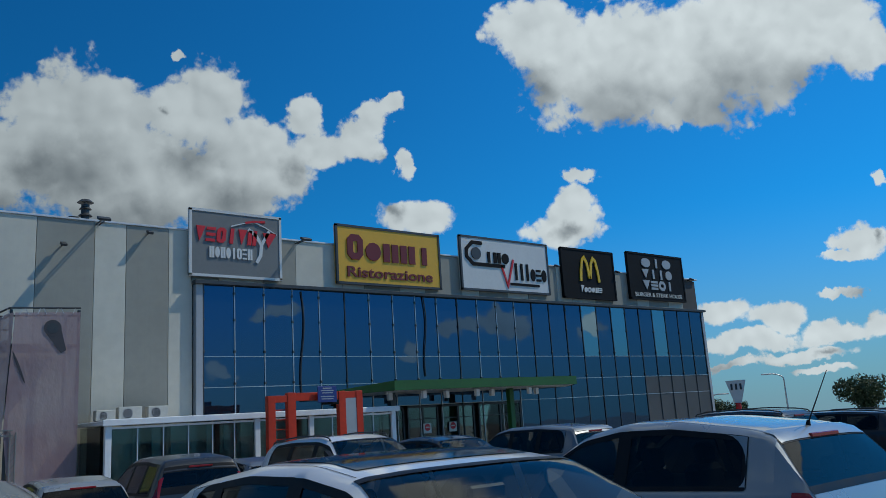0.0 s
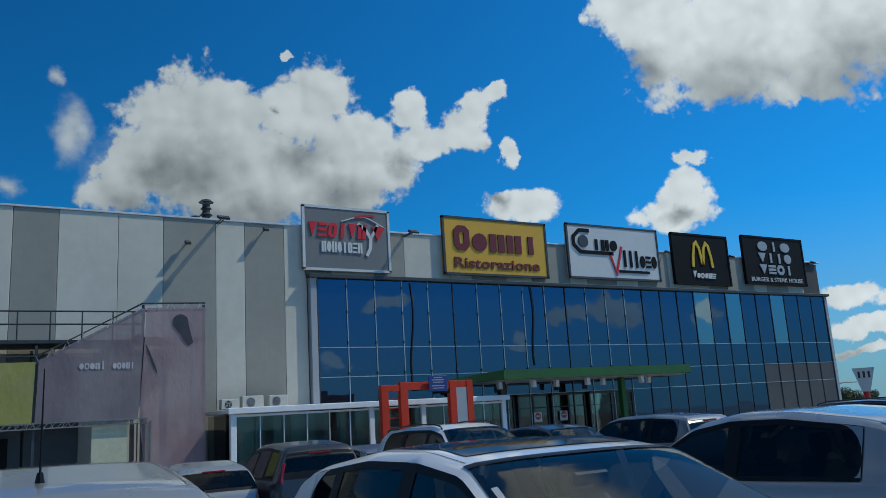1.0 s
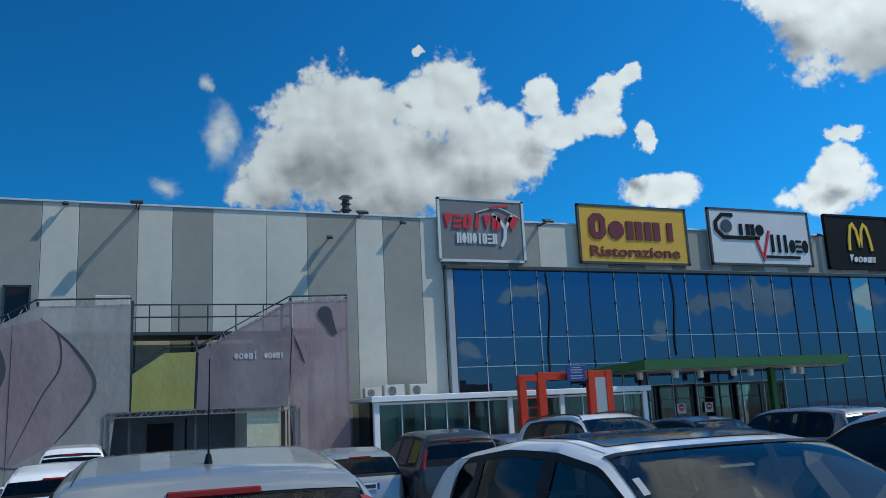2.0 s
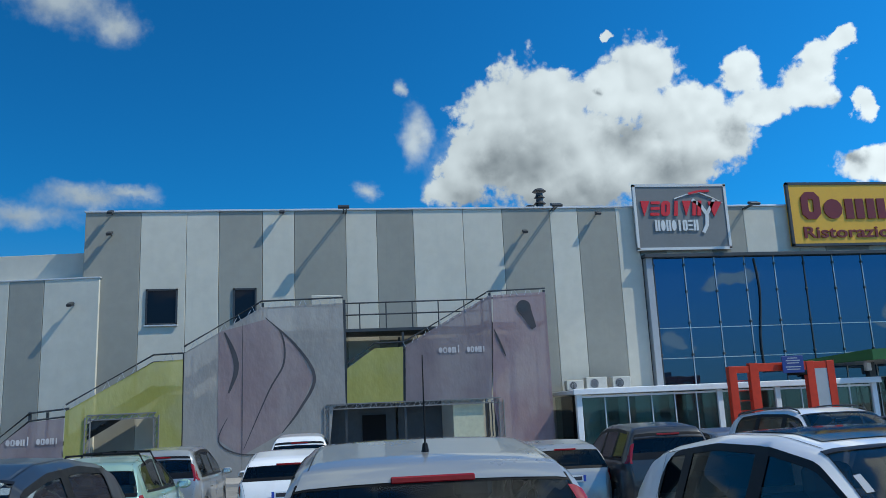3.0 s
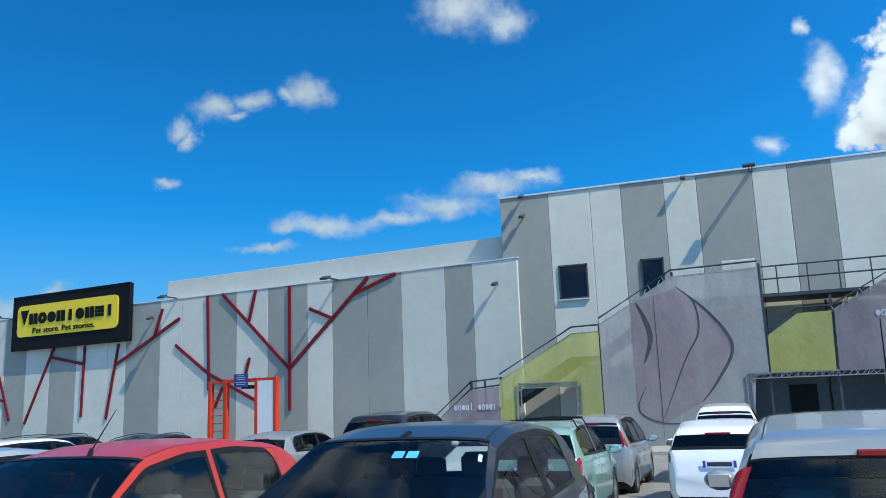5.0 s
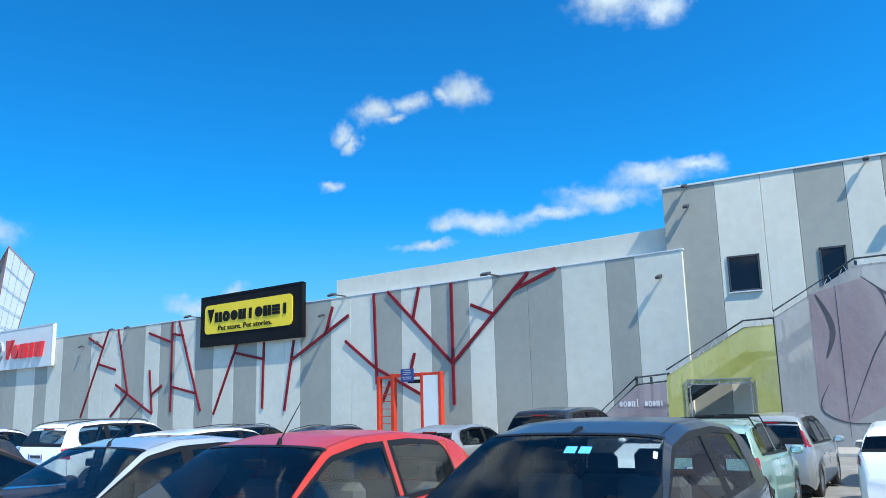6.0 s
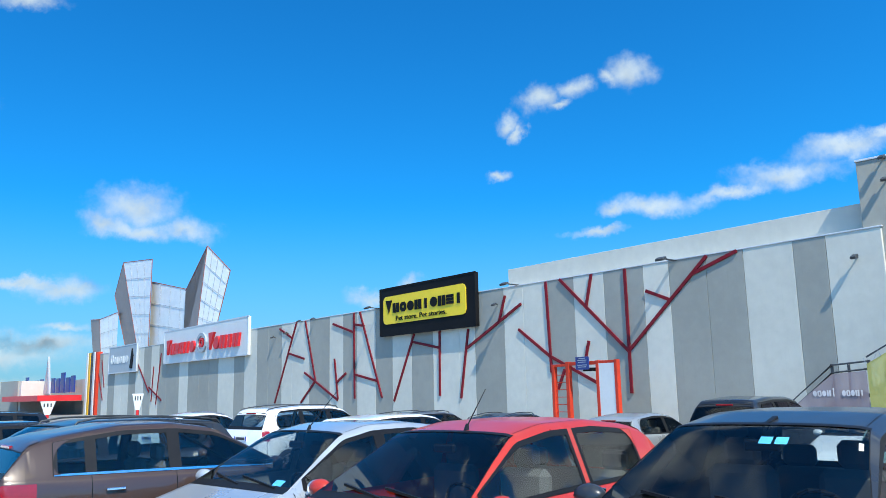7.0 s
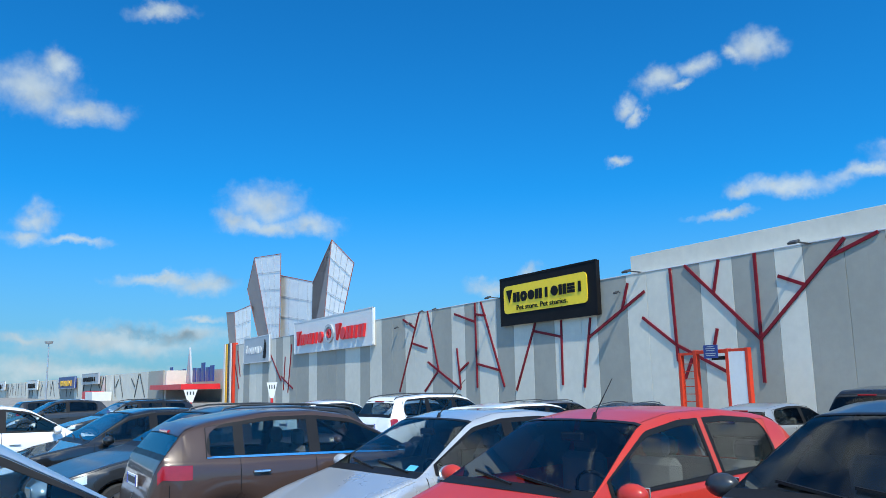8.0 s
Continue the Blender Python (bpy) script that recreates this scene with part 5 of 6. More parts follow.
curve_strip([(-4.28, 5.09), (-3.92, 4.26), (-3.84, 3.59), (-4.11, 2.78)], .2)
curve_strip([(-2.74, 5.61), (-1.59, 4.5), (-.89, 3.26), (-1.44, 2.1), (-2.12, 1.23)], .12)
curve_strip([(-2.74, 5.61), (-2.13, 4.96), (-2.05, 3.85), (-2.62, 2.79), (-3.54, .69)], .07)
curve_strip([(-4.13, 1.88), (-4.45, 1.2), (-4.29, .8), (-3.54, .5), (-2.4, .5)], .06)
curve_strip([(6.23, 4.9), (6.66, 3.8)], .09)
curve_strip([(-3.6, BASE + .2), (-3.6, 5.4)], .03)
for r_, m_ in ((.3, INK), (.2, STEEL_DARK)):
    bm = bmesh.new()
    prism(bm, ring_pts(7.5, 5.75, r_, r_), SY - .032 - (r_ < .25) * .004, SY - .025 - (r_ < .25) * .004)
    part("printed_disc", bm, m_, stair)
bm = bmesh.new()
prism(bm, [(7.25, 5.6), (7.75, 5.9), (7.98, 4.95), (7.8, 4.85)], SY - .027, SY - .022)
part("printed_tube", bm, INK, stair)
for codes, x0, x1, z0 in (("oconI", 3.95, 4.85, 4.02), ("oconi", 5.08, 5.85, 4.02), ("oconI", -11.95, -11.1, 1.2), ("oconi", -10.9, -10.12, 1.2)):
    shape_row(codes, x0, x1, z0, z0 + .3, .045, PALE_INK, stair, SY - .026, 0, .004, "printed_shape")

for yy in (SY + .12, WY - .5):
    for x in (-11.2, -9.9, -5.78, -2.85, .3, 2.58, 6.15, 8.42):
        zt = float(np.interp(x, [-13.3, -11.2, -9.9, -6.9, -5.78, -2.85, .3, .32, 1.4, 2.6, 6.1, 8.5], [.4, 2.4, 2.5, 4.3, 4.4, 6.2, 6.25, 4.9, 4.9, 4.9, 6.4, 6.45]))
        bm = bmesh.new()
        bar(bm, (x, yy, BASE), (x, yy, zt), .09)
        part("post", bm, STEEL_DARK, stair)
for off in (0, .28):
    for pts in ([(-13.35, .55), (-11.19, 2.35), (-9.95, 2.45)], [(-9.95, 2.6), (-6.88, 4.33), (-5.78, 4.36)], [(-5.78, 4.6), (-2.89, 6.27), (.26, 6.34)], [(.38, 3.75), (1.45, 4.5), (2.66, 4.52)], [(2.66, 4.55), (6.1, 6.45), (8.46, 6.52)]):
        bm = bmesh.new()
        tube(bm, [(a, SY + .05, b - off) for a, b in pts], .035)
        part("handrail", bm, STEEL_DARK, stair, smooth=.9)
# ties between banner and rail
bm = bmesh.new()
k = 0
for pts in ([(-9.95, 2.45), (-6.88, 4.15), (-5.78, 4.2)], [(-5.78, 4.45), (-2.89, 6.1), (.26, 6.2)], [(2.66, 4.4), (6.1, 6.3), (8.46, 6.4)], [(.36, 2.12), (6.3, 2.12)], [(-9.1, 2.12), (-6.75, 2.12)]):
    for (a, b), (c, d) in zip(pts, pts[1:]):
        n_ = max(2, int(math.hypot(c - a, d - b) / .28))
        for i in range(n_):
            t = i / n_
            x, z = a + (c - a) * t, b + (d - b) * t
            bar(bm, (x, SY - .02, z - .1), (x + (.1 if i % 2 else -.1), SY + .03, z + .12), .018)
tagged(part("lashing", bm, STEEL, stair), kind="stuff")
# flights
for x0, z0, x1, z1 in ((-13.4, BASE, -10.6, 1.25), (-9.9, 1.3, -6.8, 3.1), (-5.8, 3.2, -2.9, 5.05), (2.6, 3.3, 6.1, 5.2)):
    n_ = round((z1 - z0) / .175)
    for i in range(n_):
        t = (i + .5) / n_
        bm = bmesh.new()
        box(bm, x0 + (x1 - x0) * t - .14, x0 + (x1 - x0) * t + .14, SY + .2, WY - .6, z0 + (z1 - z0) * (i + 1) / n_ - .04, z0 + (z1 - z0) * (i + 1) / n_)
        part("tread", bm, STEEL_DARK, stair)
    for yy in (SY + .18, WY - .58):
        bm = bmesh.new()
        bar(bm, (x0, yy, z0), (x1, yy, z1), .06, .28, (0, 0, 1))
        part("stringer", bm, STEEL_DARK, stair)
for x0, x1, z in ((-10.6, -9.9, 1.28), (-6.8, -5.7, 3.15), (-2.9, 6.1, 5.1), (6.1, 8.4, 5.2), (.3, 2.6, 3.25)):
    bm = bmesh.new()
    box(bm, x0, x1, SY + .15, WY - .15, z - .12, z)
    part("landing", bm, STEEL_DARK, stair)
bm = bmesh.new()
for z in (6.12, 5.65):
    rod(bm, (.3, SY + .2, z), (6.1, SY + .2, z + .04), .03)
for x in np.arange(.9, 6.2, 1.05):
    rod(bm, (x, SY + .2, 5.1), (x, SY + .2, 6.12), .025)
part("landing_rail", bm, STEEL_DARK, stair, smooth=.9)
# lattice frame round the lower openings
for x0, x1, z in ((-.45, 6.35, 2.12), (-9.15, -6.72, 2.1)):
    bm = bmesh.new()
    for zz in (z - .1, z + .08):
        bar(bm, (x0, SY - .03, zz), (x1, SY - .03, zz), .04)
    for i in range(int((x1 - x0) / .22)):
        a = x0 + i * .22
        bar(bm, (a, SY - .03, z - .1), (a + .2, SY - .03, z + .08), .025)
    for px_ in (x0, x1):
        for dx in (-.08, .1):
            bar(bm, (px_ + dx, SY - .03, BASE), (px_ + dx, SY - .03, z), .04)
        for i in range(10):
            bar(bm, (px_ - .08, SY - .03, BASE + i * .24), (px_ + .1, SY - .03, BASE + .2 + i * .24), .02)
    part("lattice_frame", bm, mat("truss_grey", (.2, .2, .2), .6, vary=.15), stair)
# enclosure and door under the landing
bm = bmesh.new()
box(bm, -.3, 2.3, WY - .95, WY - .75, BASE, 2.3)
box(bm, 2.4, 4.2, WY - .9, WY - .7, BASE, 2.3)
part("back_screen", bm, STEEL_DARK, stair)
bm = bmesh.new()
box(bm, .95, 1.9, WY - 1.02, WY - .96, BASE, 1.75)
part("dark_door", bm, BLACK, stair)
bm = bmesh.new()
box(bm, 4.45, 5.65, SY + .1, SY + .15, BASE, 2.0)
part("cream_panel", bm, mat("cream_panel", (.5, .5, .36), .7, vary=.08), stair)
for i in range(5):
    bm = bmesh.new()
    bar(bm, (5.75 + i * .12, SY + .1, BASE), (5.75 + i * .12, SY + .1, 2.05), .04)
    part("grille_bar", bm, STEEL_DARK, stair)
bm = bmesh.new()
box(bm, -1.0, .2, SY + .4, SY + 1.0, 6.05, 6.5, .02)
part("cabinet_box", bm, PANEL_LIGHT, stair)

# ---- glazed pavilion beside the entrance ----
pav = holder("pavilion", pose(0, 0, 0), "white framed glazed pavilion with a flat roof", "pavilion")
PX0, PX1, PY, PZ = 9.15, 21.65, 30.5, 2.35
bm = bmesh.new()
box(bm, PX0 - .15, PX1 + .15, PY - .2, WY - .3, PZ - .17, PZ, .03)
part("roof", bm, WHITE_METAL, pav)
bm = bmesh.new()
box(bm, PX0 - .2, PX1 + .2, PY - .28, PY - .2, PZ - .2, PZ + .03, .02)
part("gutter", bm, WHITE_METAL, pav)
for x in (9.2, 14.95, 17.4, 21.6):
    bm = bmesh.new()
    box(bm, x - .11, x + .11, PY - .12, PY + .08, GROUND, PZ - .17, .01)
    part("post", bm, WHITE_METAL, pav)
edges = [9.2, 10.25, 11.2, 12.15, 13.1, 14.0, 14.95, 15.75, 16.6, 17.4, 18.45, 19.5, 20.55, 21.6]
for a, b in zip(edges, edges[1:]):
    bm = bmesh.new()
    box(bm, a + .03, b - .03, PY - .02, PY, BASE, PZ - .3)
    part("pane", bm, SHOP_GLASS, pav)
    bm = bmesh.new()
    box(bm, a - .02, a + .02, PY - .04, PY + .03, BASE, PZ - .2)
    part("glazing_bar", bm, COPING, pav)
bm = bmesh.new()
box(bm, 9.2, 21.6, PY - .05, PY + .04, PZ - .32, PZ - .24)
part("head_rail", bm, WHITE_METAL, pav)
bm = bmesh.new()
box(bm, 9.15, 9.2, PY, WY - .3, BASE, PZ - .2)
part("side_pane", bm, SHOP_GLASS, pav)
bm = bmesh.new()
box(bm, 9.3, 21.5, WY - .5, WY - .4, BASE, PZ - .2)
part("inner_wall", bm, mat("pavilion_inner", (.42, .45, .43), .8, vary=.2, scale=1.5), pav)
BLIND = mat("pale_blind", (.5, .53, .48), .85, vary=.1, streak=.2)
for i, x in enumerate(np.arange(9.4, 21.3, .7)):
    bm = bmesh.new()
    box(bm, x, x + (.3 if i % 3 else .62), PY + .07, PY + .09, BASE, PZ - .34)
    part("curtain_strip", bm, BLIND, pav)


def ac_unit(x, w, h):
    top = holder("air_conditioner", pose(x, 33.3, PZ), "white outdoor air conditioner with a round fan grille", "air conditioner", "air conditioners on the pavilion roof")
    bm = bmesh.new()
    box(bm, -w / 2, w / 2, -.2, .2, .06, h, .02)
    part("case", bm, AC_WHITE, top)
    bm = bmesh.new()
    prism(bm, ring_pts(-w * .12, h * .53, h * .36, h * .36, 18), -.206, -.2)
    part("fan_opening", bm, DARK_IN, top)
    for k in range(3):
        bm = bmesh.new()
        arc_band(bm, ring_pts(-w * .12, h * .53, h * (.12 + .11 * k), h * (.12 + .11 * k), 14), .012, -.216, -.207, True)
        part("grille_ring", bm, COPING, top)
    for sx in (-.35, .35):
        bm = bmesh.new()
        box(bm, sx * w - .04, sx * w + .04, -.22, .22, 0, .06)
        part("foot", bm, STEEL_DARK, top)


ac_unit(9.9, .72, .46)
ac_unit(10.85, .9, .56)
ac_unit(11.95, .8, .55)

# ---- entrance canopy ----
can = holder("canopy", pose(0, 0, 0), "dark green entrance canopy with a white underside", "canopy")
bm = bmesh.new()
vs = [(18.9, 33.6, 2.98), (21.1, 29.5, 3.03), (33.0, 29.5, 3.05), (36.6, 33.6, 3.1)]
lo = [bm.verts.new(v) for v in vs]
hi = [bm.verts.new((x, y, z + t)) for (x, y, z), t in zip(vs, (.12, .43, .43, .5))]
bm.faces.new(hi)
for i in range(4):
    bm.faces.new((lo[i - 1], lo[i], hi[i], hi[i - 1]))
part("fascia", bm, GREEN_PAINT, can)
bm = bmesh.new()
bm.faces.new([bm.verts.new((x, y, z - .006)) for x, y, z in [(19.1, 33.6, 2.98), (21.2, 29.6, 3.03), (32.9, 29.6, 3.05), (36.5, 33.6, 3.1)]])
bmesh.ops.solidify(bm, geom=bm.faces[:], thickness=.05)
part("soffit", bm, WHITE_METAL, can)
for x, y_ in ((22.0, 31.2), (23.3, 30.3), (25.4, 31.2), (26.6, 30.3), (28.4, 31.2), (30.2, 30.3), (31.6, 31.2)):
    bm = bmesh.new()
    box(bm, x - .11, x + .11, y_ - .11, y_ + .11, 2.66, 3.0, .02)
    part("spot_lamp", bm, WHITE_METAL, can)
for x in (29.8, 22.2):
    bm = bmesh.new()
    box(bm, x - .15, x + .15, 31.2, 31.5, GROUND, 3.02, .02)
    part("column", bm, GREEN_PAINT if x > 25 else STEEL_DARK, can)
# sliding doors
doors = holder("door_1", pose(0, 0, 0), "glazed sliding entrance doors in dark frames", "door", kind="structure")
for a, b in ((22.0, 24.6), (24.8, 26.8), (27.0, 29.3), (29.6, 32.8)):
    bm = bmesh.new()
    for q in ((a, a + .08, BASE, 2.4), (b - .08, b, BASE, 2.4), (a, b, 2.3, 2.4), ((a + b) / 2 - .05, (a + b) / 2 + .05, BASE, 2.3), (a, b, 1.7, 1.75)):
        box(bm, q[0], q[1], GY - .06, GY + .04, q[2], q[3])
    part("door_frame", bm, STEEL_DARK, doors)
    bm = bmesh.new()
    box(bm, a + .08, b - .08, GY - .01, GY + .005, BASE, 2.3)
    part("pane", bm, SHOP_GLASS, doors)
for x in (26.0, 27.7):
    s_ = holder("notice", pose(x, GY - .09, 1.0), "red and white notice hung on the entrance doors", "sign", "door notices")
    bm = bmesh.new()
    box(bm, -.26, .26, -.02, 0, 0, .5, .01)
    part("plate", bm, SIGN_WHITE, s_)
    bm = bmesh.new()
    prism(bm, ring_pts(0, .3, .18, .18), -.026, -.02)
    part("red_disc", bm, SIGN_RED, s_)
    bm = bmesh.new()
    box(bm, -.12, .12, -.03, -.026, .27, .33)
    part("white_bar", bm, SIGN_WHITE, s_)


# ---- orange walk-through portals ----
def portal(m, label):
    top = holder("portal", m, label, "portal", "orange portals")
    H_ = 3.0 - GROUND
    pr = 3.07 if "entrance" in label else 2.76
    slim = 0 if "entrance" in label else .13
    for x0, x1 in ((0, .3 - slim), (.82 + slim, 1.16), (pr + slim, pr + .31), (3.88 + slim, 4.18)):
        bm = bmesh.new()
        box(bm, x0, x1, -.12, .12, 0, H_ - (.1 if x0 == 0 else 0), .01)
        part("post", bm, ORANGE_PAINT, top)
    for x0, x1, z0, z1, y in ((.3 - slim, .82 + slim, H_ - .35 + slim, H_ - .1, 0), (1.16, pr + slim, H_ - .32 + slim, H_ - .02, 0), (pr + .31, 3.88 + slim, H_ - .28 + slim, H_ - .02, 0)):
        bm = bmesh.new()
        box(bm, x0, x1, -.1, .1, z0, z1, .01)
        part("beam", bm, ORANGE_PAINT, top)
    for i in range(8):
        bm = bmesh.new()
        bar(bm, (.3 - slim, 0, .3 + i * .36), (.82 + slim, 0, .3 + i * .36), .035, up=(0, 1, 0))
        part("rung", bm, ORANGE_PAINT, top)
    bm = bmesh.new()
    box(bm, pr + .31, 3.88 + slim, -.1, -.06, 0, H_ - .28 + slim)
    part("infill_panel", bm, SIGN_GREY if "entrance" in label else SIGN_WHITE, top)
    bm = bmesh.new()
    box(bm, pr - .66, pr - .01, -.14, .14, H_ - .5, H_ - .33, .02)
    part("dark_box", bm, BLACK, top)
    bm = bmesh.new()
    box(bm, pr - 1.02, pr - .17, -.24, -.2, H_ - .42, H_ + .2, .01)
    s_ = part("notice_board", bm, SIGN_BLUE, top, "blue notice board with white lines")
    for z, a in ((.12, .2), (.03, .28), (-.06, .24), (-.2, .3), (-.29, .26)):
        bm = bmesh.new()
        box(bm, pr - .595 - a, pr - .595 + a, -.246, -.241, H_ + z - .018, H_ + z + .018)
        part("text_bar", bm, SIGN_GREY, s_)


portal(pose(14.15, 28.0, GROUND), "orange steel walk-through portal near the entrance with a blue notice")
portal(lowm(15.1, 3.0, GROUND) @ FACE @ pose(0, 0, 0), "orange steel walk-through portal with a white panel and blue notice")

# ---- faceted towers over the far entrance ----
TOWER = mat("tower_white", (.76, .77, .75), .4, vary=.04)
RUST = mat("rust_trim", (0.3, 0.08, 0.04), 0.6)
# darker copy of the cladding: shade on the turned-away faces put into the colour
TOWER_SHADED = mat("tower_shaded", (.26, .22, .2), .6, vary=.05)


def tower(points, faces, lines, label):
    """A faceted tower; points are (s, off, z) by name, faces (names, is_side); side faces are painted as shaded."""
    top = holder("facet_tower", LOW, label, "tower", "faceted towers")
    P = {k: Vector(v) for k, v in points.items()}
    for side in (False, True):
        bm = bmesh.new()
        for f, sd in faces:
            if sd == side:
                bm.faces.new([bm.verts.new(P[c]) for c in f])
        part("cladding_side" if side else "cladding", bm, TOWER_SHADED if side else TOWER, top)
    for a, b in lines:
        bm = bmesh.new()
        rod(bm, P[a], P[b], .06, seg=6)
        part("edge_trim", bm, RUST, top)
    for f, sd in faces:
        if sd or len(f) != 4:
            continue
        a, b, c, d = (P[k] for k in f)      # lower left, lower right, upper right, upper left
        for i in range(1, 6):
            bm = bmesh.new()
            bar(bm, a.lerp(d, i / 6) + Vector((0, .06, 0)), b.lerp(c, i / 6) + Vector((0, .06, 0)), .06, .04, (0, 1, 0))
            part("panel_joint", bm, SIGN_GREY, top)
        for i in range(1, 4):
            bm = bmesh.new()
            bar(bm, a.lerp(b, i / 4) + Vector((0, .06, 0)), d.lerp(c, i / 4) + Vector((0, .06, 0)), .05, .04, (0, 1, 0))
            part("panel_joint", bm, SIGN_GREY, top)


tower({"A": (96.4, -12, 23.0), "R": (90.6, -13, 18.8), "B": (95.4, -12.5, 8.0), "M": (99.9, -11.9, 8.0), "L": (105.7, -12.6, 17.6), "K": (106.1, -12.6, 8.0), "Q": (108.0, -16.0, 8.0)},
      [("MBRA", 0), ("ALKM", 1), ("RBQA", 1), ("LAQK", 1)], [("A", "R"), ("A", "L"), ("A", "M"), ("R", "B")], "tall white faceted tower spike with orange edges")
tower({"A": (134.5, -12, 25.8), "B": (119.3, -12, 24.3), "C": (119.5, -12, 6), "D": (122.5, -12, 6), "L": (140.6, -12.6, 20.5), "K": (129.5, -12.6, 6), "Q": (146, -20, 6), "T": (150, -20, 24.0)},
      [("DCBA", 0), ("ALKD", 1), ("BCQT", 1), ("ABT", 1), ("LATQK", 1)], [("A", "B"), ("A", "D"), ("A", "L"), ("B", "C"), ("L", "K")], "white faceted tower block with orange edges")
tower({"A": (122.0, -13, 20.9), "B": (104.2, -13, 17.5), "C": (104.8, -13, GROUND), "D": (122.0, -13, GROUND), "T": (137, -22, 19.0), "Q": (137, -22, GROUND)},
      [("DCBA", 0), ("ABT", 1), ("BCQT", 1), ("ATQD", 1)], [("A", "B")], "white panelled middle tower between the spikes")
tower({"A": (147.1, -12, 16.6), "B": (136.0, -12, 17.0), "C": (136.0, -12, GROUND), "D": (142.8, -12, GROUND), "L": (155.4, -12.6, 17.2), "K": (148.5, -12.6, GROUND), "T": (168, -20, 16.5), "Q": (168, -20, GROUND)},
      [("DCBA", 0), ("ALKD", 1), ("ABTL", 1), ("LTQK", 1)], [("A", "B"), ("A", "D"), ("A", "L")], "low white faceted tower with orange edges")

# ---- far wing of the centre ----
ent = holder("wall_far_entrance", LOW, "far entrance with coloured fins and a red canopy", "entrance", kind="structure")
FIN = [ORANGE_PAINT, SIGN_WHITE, STEEL_DARK, SIGN_YELLOW, SIGN_WHITE, GREEN_PAINT, SIGN_WHITE, BLACK, SIGN_WHITE]
for k in range(5):
    bm = bmesh.new()
    box(bm, 103.2 + k * 1.1, 103.9 + k * 1.1, -.3, .4, GROUND, 8.1)
    part("coloured_fin", bm, FIN[k], ent)
bm = bmesh.new()
box(bm, 108, 156, -1.0, -.5, GROUND, 4.6)
part("entrance_wall", bm, PANEL_LIGHT, ent)
bm = bmesh.new()
box(bm, 92.5 + 18, 134.5, .2, 6.0, 1.55, 2.35)
part("red_canopy", bm, SIGN_RED, ent)
bm = bmesh.new()
box(bm, 112, 133, -.45, -.3, GROUND, 1.5)
part("dark_doorway", bm, STEEL_DARK, ent)
for k, (s, hgt) in enumerate([(112.6, 2.4), (115.3, 2.2), (118.2, 3.0), (121, 2.2), (124, 2.3), (131.5, 2.3), (135, 2.2), (138.5, 2.2), (142, 2.9), (145.5, 2.2)]):
    bm = bmesh.new()
    box(bm, s, s + 1.9, .6, .8, 2.75, 2.75 + hgt)
    part("blue_shape", bm, SIGN_BLUE, ent)
bm = bmesh.new()
prism(bm, [(126.5, 2.6), (128.4, 8.6), (130.3, 2.6), (129.3, 2.6), (128.4, 6.0), (127.5, 2.6)], .6, .9)
part("spire_shape", bm, SIGN_GREY, ent)

FAR = pose(-146.0, 47.0, 0, 0, 0, 180 - 3.15)
far_wall = new("wall_far")
far_wall.matrix_world = FAR
tagged(far_wall, "far grey panelled wing of the shopping centre", "wall", kind="structure")
bm = bmesh.new()
box(bm, -6, 520, -30, -.2, GROUND, 4.8)
part("backing_wall", bm, PANEL_LIGHT, far_wall)
rng = random.Random(3)
for i in range(52):
    bm = bmesh.new()
    box(bm, i * 9.8 - 5, i * 9.8 + 4.7, -.2, 0, GROUND, 4.85)
    part("panel", bm, PANEL_DARK if rng.random() < .35 else PANEL_LIGHT, far_wall)
art = holder("wall_branches", FAR, "dark branch-like bars on the far wall", "wall decoration", "branch decorations")
for i in range(26):
    s = 5 + i * 8 + rng.uniform(-2, 2)
    bm = bmesh.new()
    bar(bm, (s, .1, .3), (s + rng.uniform(-4, 4), .1, 4.6), .22, .08, (0, 1, 0))
    if i % 2:
        bar(bm, (s, .1, 2.2), (s + rng.uniform(-4, 4), .1, 3.8), .2, .08, (0, 1, 0))
    part("branch", bm, STEEL_DARK, art)
for s, w_, z0, z1, m_ in ((51.5, 18, 3.1, 5.5, SIGN_GREY), (80, 22, 2.3, 5.3, SIGN_BLUE), (138, 20, 2.2, 5.2, SIGN_WHITE), (226, 36, 2.4, 5.8, SIGN_WHITE)):
    b_, w2, h2, y2 = board(0, w_, z0, z1, m_, "distant shop sign board on the far wall", FAR @ pose(s, .4, z0) @ FACE, SIGN_GREY, .4)
    shape_row("conoi", -w_ * .38, w_ * .38, .6, h2 - .5, w_ * .03, BLACK if m_ is not SIGN_BLUE else SIGN_YELLOW, b_, y2, 0, .2)
bm = bmesh.new()
box(bm, 39, 42, .2, 4, GROUND, 1.5)
part("red_porch_side", bm, SIGN_RED, far_wall)
bm = bmesh.new()
box(bm, 32, 39, .2, 4, GROUND, 1.4)
part("white_porch", bm, SIGN_WHITE, far_wall)


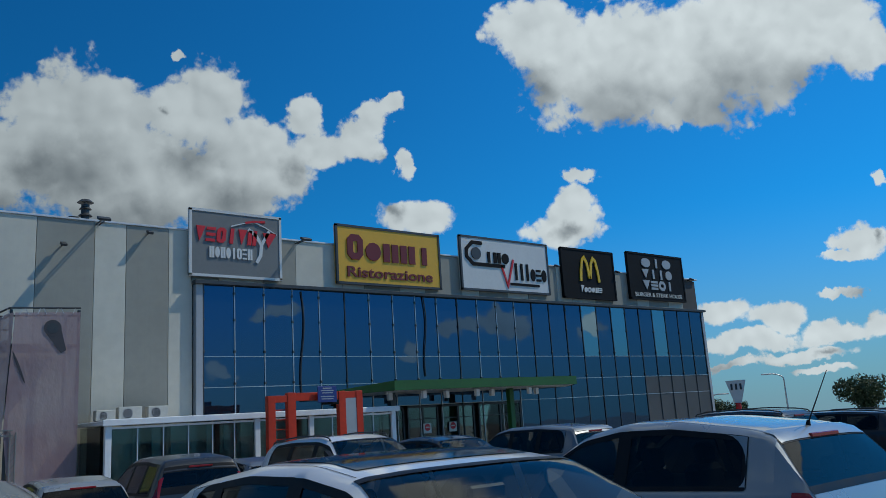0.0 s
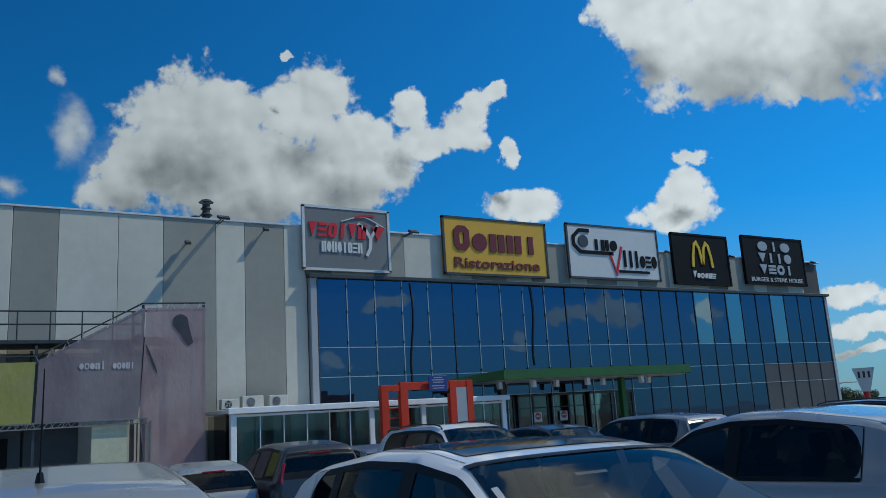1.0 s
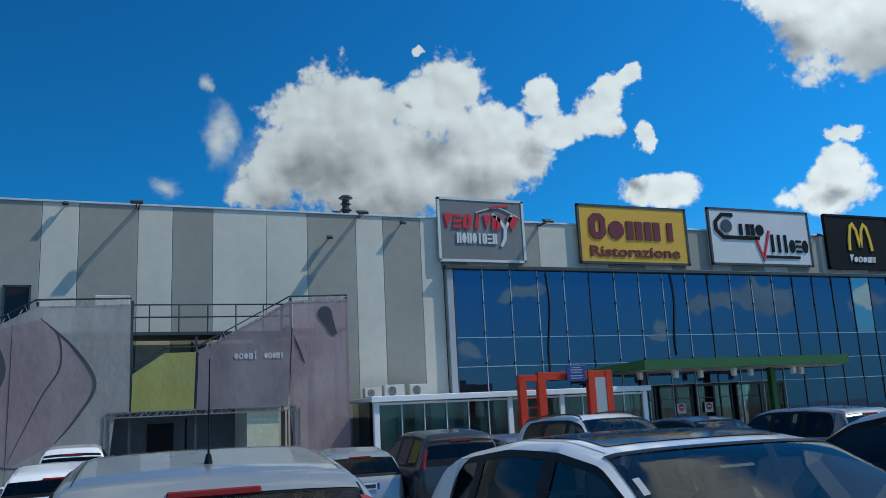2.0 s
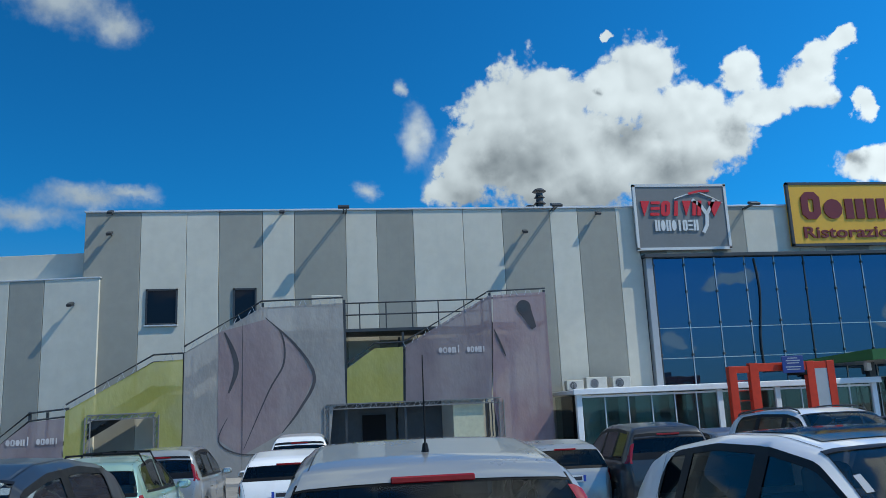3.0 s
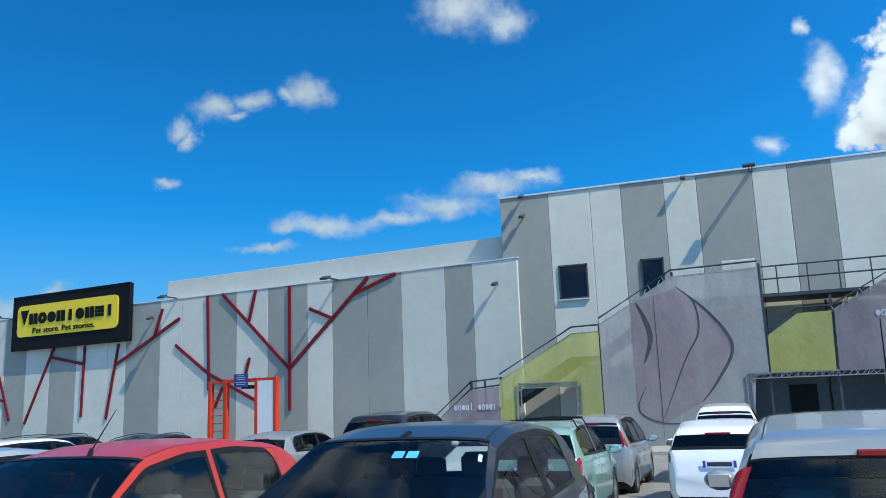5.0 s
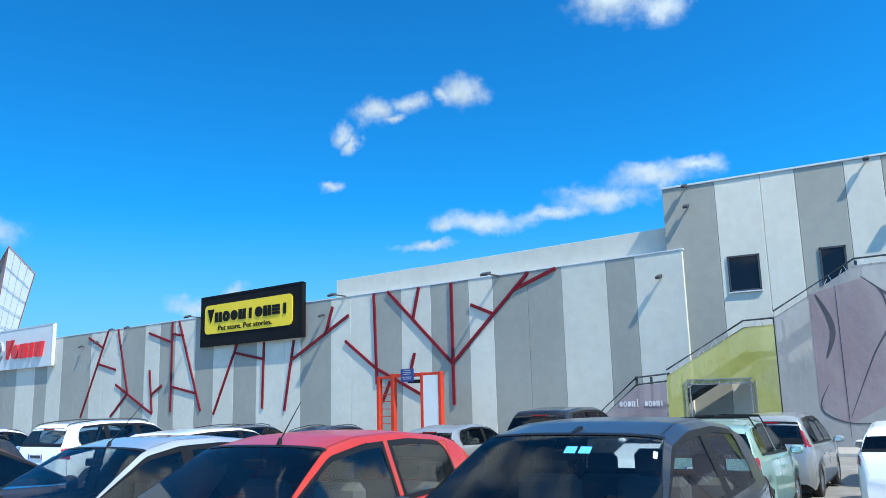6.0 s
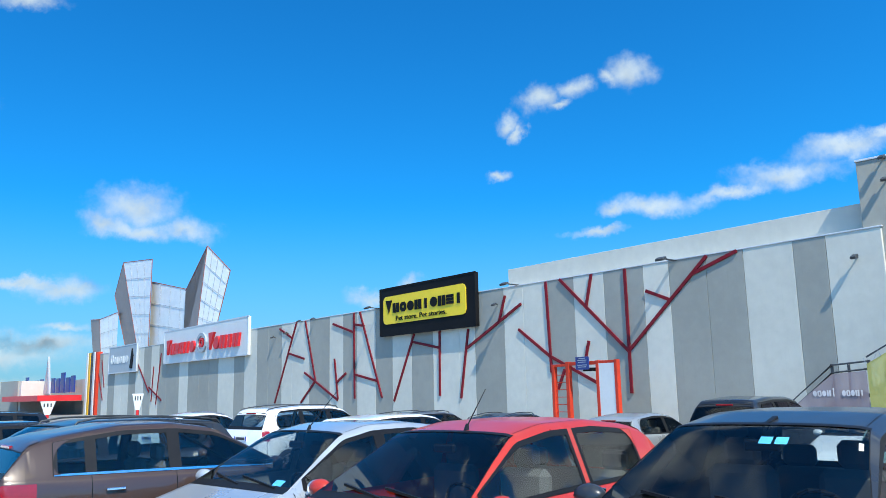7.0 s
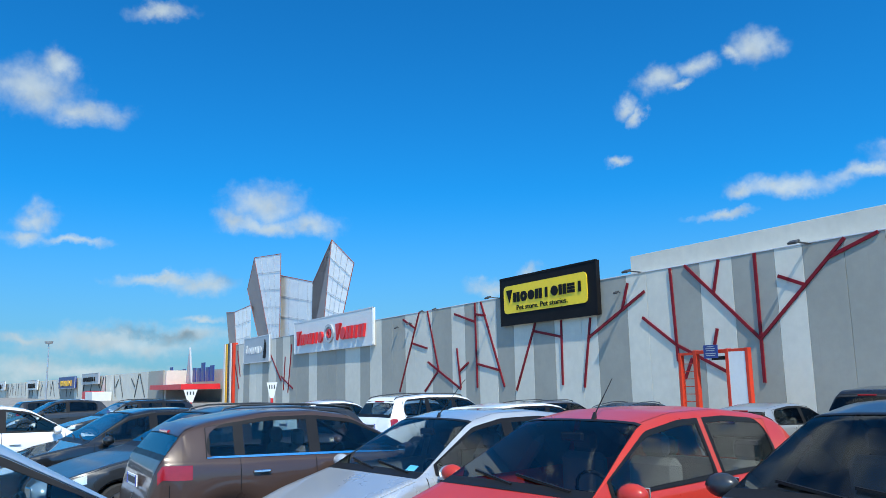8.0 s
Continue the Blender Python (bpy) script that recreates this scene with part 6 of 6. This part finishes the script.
# ---- signs and lamps in the car park ----
def row_marker(x, y, z_top, w, h, turn, pole):
    g = ground_z(y, x)
    top = holder("row_marker", pose(x, y, g, 0, 0, turn), "white wedge-shaped car park marker on a red post", "sign", "car park markers")
    bm = bmesh.new()
    prism(bm, [(-w / 2, z_top - g), (w / 2, z_top - g), (w * .18, z_top - g - h), (-w * .18, z_top - g - h)], -.08, .08)
    part("wedge", bm, SIGN_WHITE, top)
    bm = bmesh.new()
    rod(bm, (0, 0, 0), (0, 0, z_top - g - h), pole, seg=10)
    part("post", bm, SIGN_RED, top, smooth=.8)
    for k in (-.22, .0, .22):
        bm = bmesh.new()
        box(bm, k * w - .05 * w, k * w + .05 * w, -.09, -.081, z_top - g - h * .42, z_top - g - h * .15)
        part("mark_bar", bm, STEEL_DARK, top)


row_marker(38.4, 23.5, 2.68, 1.0, 1.15, -58, .14)
row_marker(-54.3, 25.2, 1.98, .75, 1.1, 60, .1)
row_marker(-103.3, 37.5, 1.53, 1.7, 1.6, 70, .2)


def street_lamp(x, y, z_top, heads, turn=0, r=.09):
    g = ground_z(y, x)
    top = holder("street_lamp", pose(x, y, g, 0, 0, turn), "tall grey car park lamp post", "lamp post", "car park lamps")
    bm = bmesh.new()
    rod(bm, (0, 0, 0), (0, 0, z_top - g - .4), r, r * .6)
    part("pole", bm, STEEL, top, smooth=.8)
    if heads == 1:
        bm = bmesh.new()
        prev = Vector((0, 0, z_top - g - .4))
        for k in range(1, 7):
            a = k / 6 * math.pi / 2
            p = Vector((-1.1 * (1 - math.cos(a)), 0, z_top - g - .4 + .45 * math.sin(a)))
            rod(bm, prev, p, .05)
            prev = p
        part("arm", bm, STEEL, top, smooth=.8)
        bm = bmesh.new()
        box(bm, -1.7, -1.05, -.12, .12, z_top - g - .02, z_top - g + .08, .03)
        part("lamp_head", bm, STEEL, top)
    else:
        bm = bmesh.new()
        rod(bm, (0, 0, z_top - g - .4), (0, 0, z_top - g - .1), .45, .55, 14)
        part("lamp_ring", bm, STEEL, top)


street_lamp(61.5, 33.4, 3.5, 1, -40)
street_lamp(-117.7, 23.5, 8.3, 2, r=.12)
street_lamp(57.0, 37.5, 2.2, 1, 140, .07)

# ---- trees beyond the far end ----
LEAF = mat("leaf", (.06, .09, .035), .7, vary=.3, scale=4.0)
BARK = mat("bark", (.12, .09, .07), .9, vary=.2, bump=.6)


def tree(x, y, height, radius, seed):
    rng = random.Random(seed)
    g = ground_z(y) - .3
    top = holder("tree", pose(x, y, g), "dense dark green broadleaf tree", "tree", "trees at the far end")
    bm = bmesh.new()
    rod(bm, (0, 0, 0), (0, 0, height * .45), height * .05, height * .035, 10)
    for k in range(7):
        a = k * 2.4
        rod(bm, (0, 0, height * (.25 + .03 * k)), (radius * .6 * math.cos(a), radius * .6 * math.sin(a), height * (.5 + .05 * k)), height * .02, height * .006, 6)
    part("trunk", bm, BARK, top, smooth=.8)
    verts, faces = [], []
    lumps = [(Vector((rng.uniform(-.65, .65) * radius, rng.uniform(-.65, .65) * radius, height * rng.uniform(.4, .85))), radius * rng.uniform(.28, .5)) for _ in range(16)]
    for c, r in lumps:
        for _ in range(240):
            d = Vector((rng.gauss(0, 1), rng.gauss(0, 1), rng.gauss(0, 1))).normalized()
            p = c + d * r * rng.uniform(.6, 1.05)
            s = radius * rng.uniform(.035, .07)
            u = Vector((rng.gauss(0, 1), rng.gauss(0, 1), rng.gauss(0, 1))).normalized()
            w = u.cross(d).normalized() * s
            u = u * s
            i = len(verts)
            verts += [p - u, p + w * .5, p + u, p - w * .5]
            faces.append((i, i + 1, i + 2, i + 3))
    me = bpy.data.meshes.new("crown")
    me.from_pydata([tuple(v) for v in verts], [], faces)
    me.materials.append(LEAF)
    ob = new("crown", me)
    ob.parent = top


tree(82.2, 36.2, 3.6, 3.3, 1)
tree(84.5, 31.5, 3.4, 3.2, 2)
tree(86.5, 27.5, 3.5, 3.4, 3)
tree(92.0, 59.5, 2.6, 1.8, 4)
tree(93.5, 57.5, 2.2, 1.6, 5)
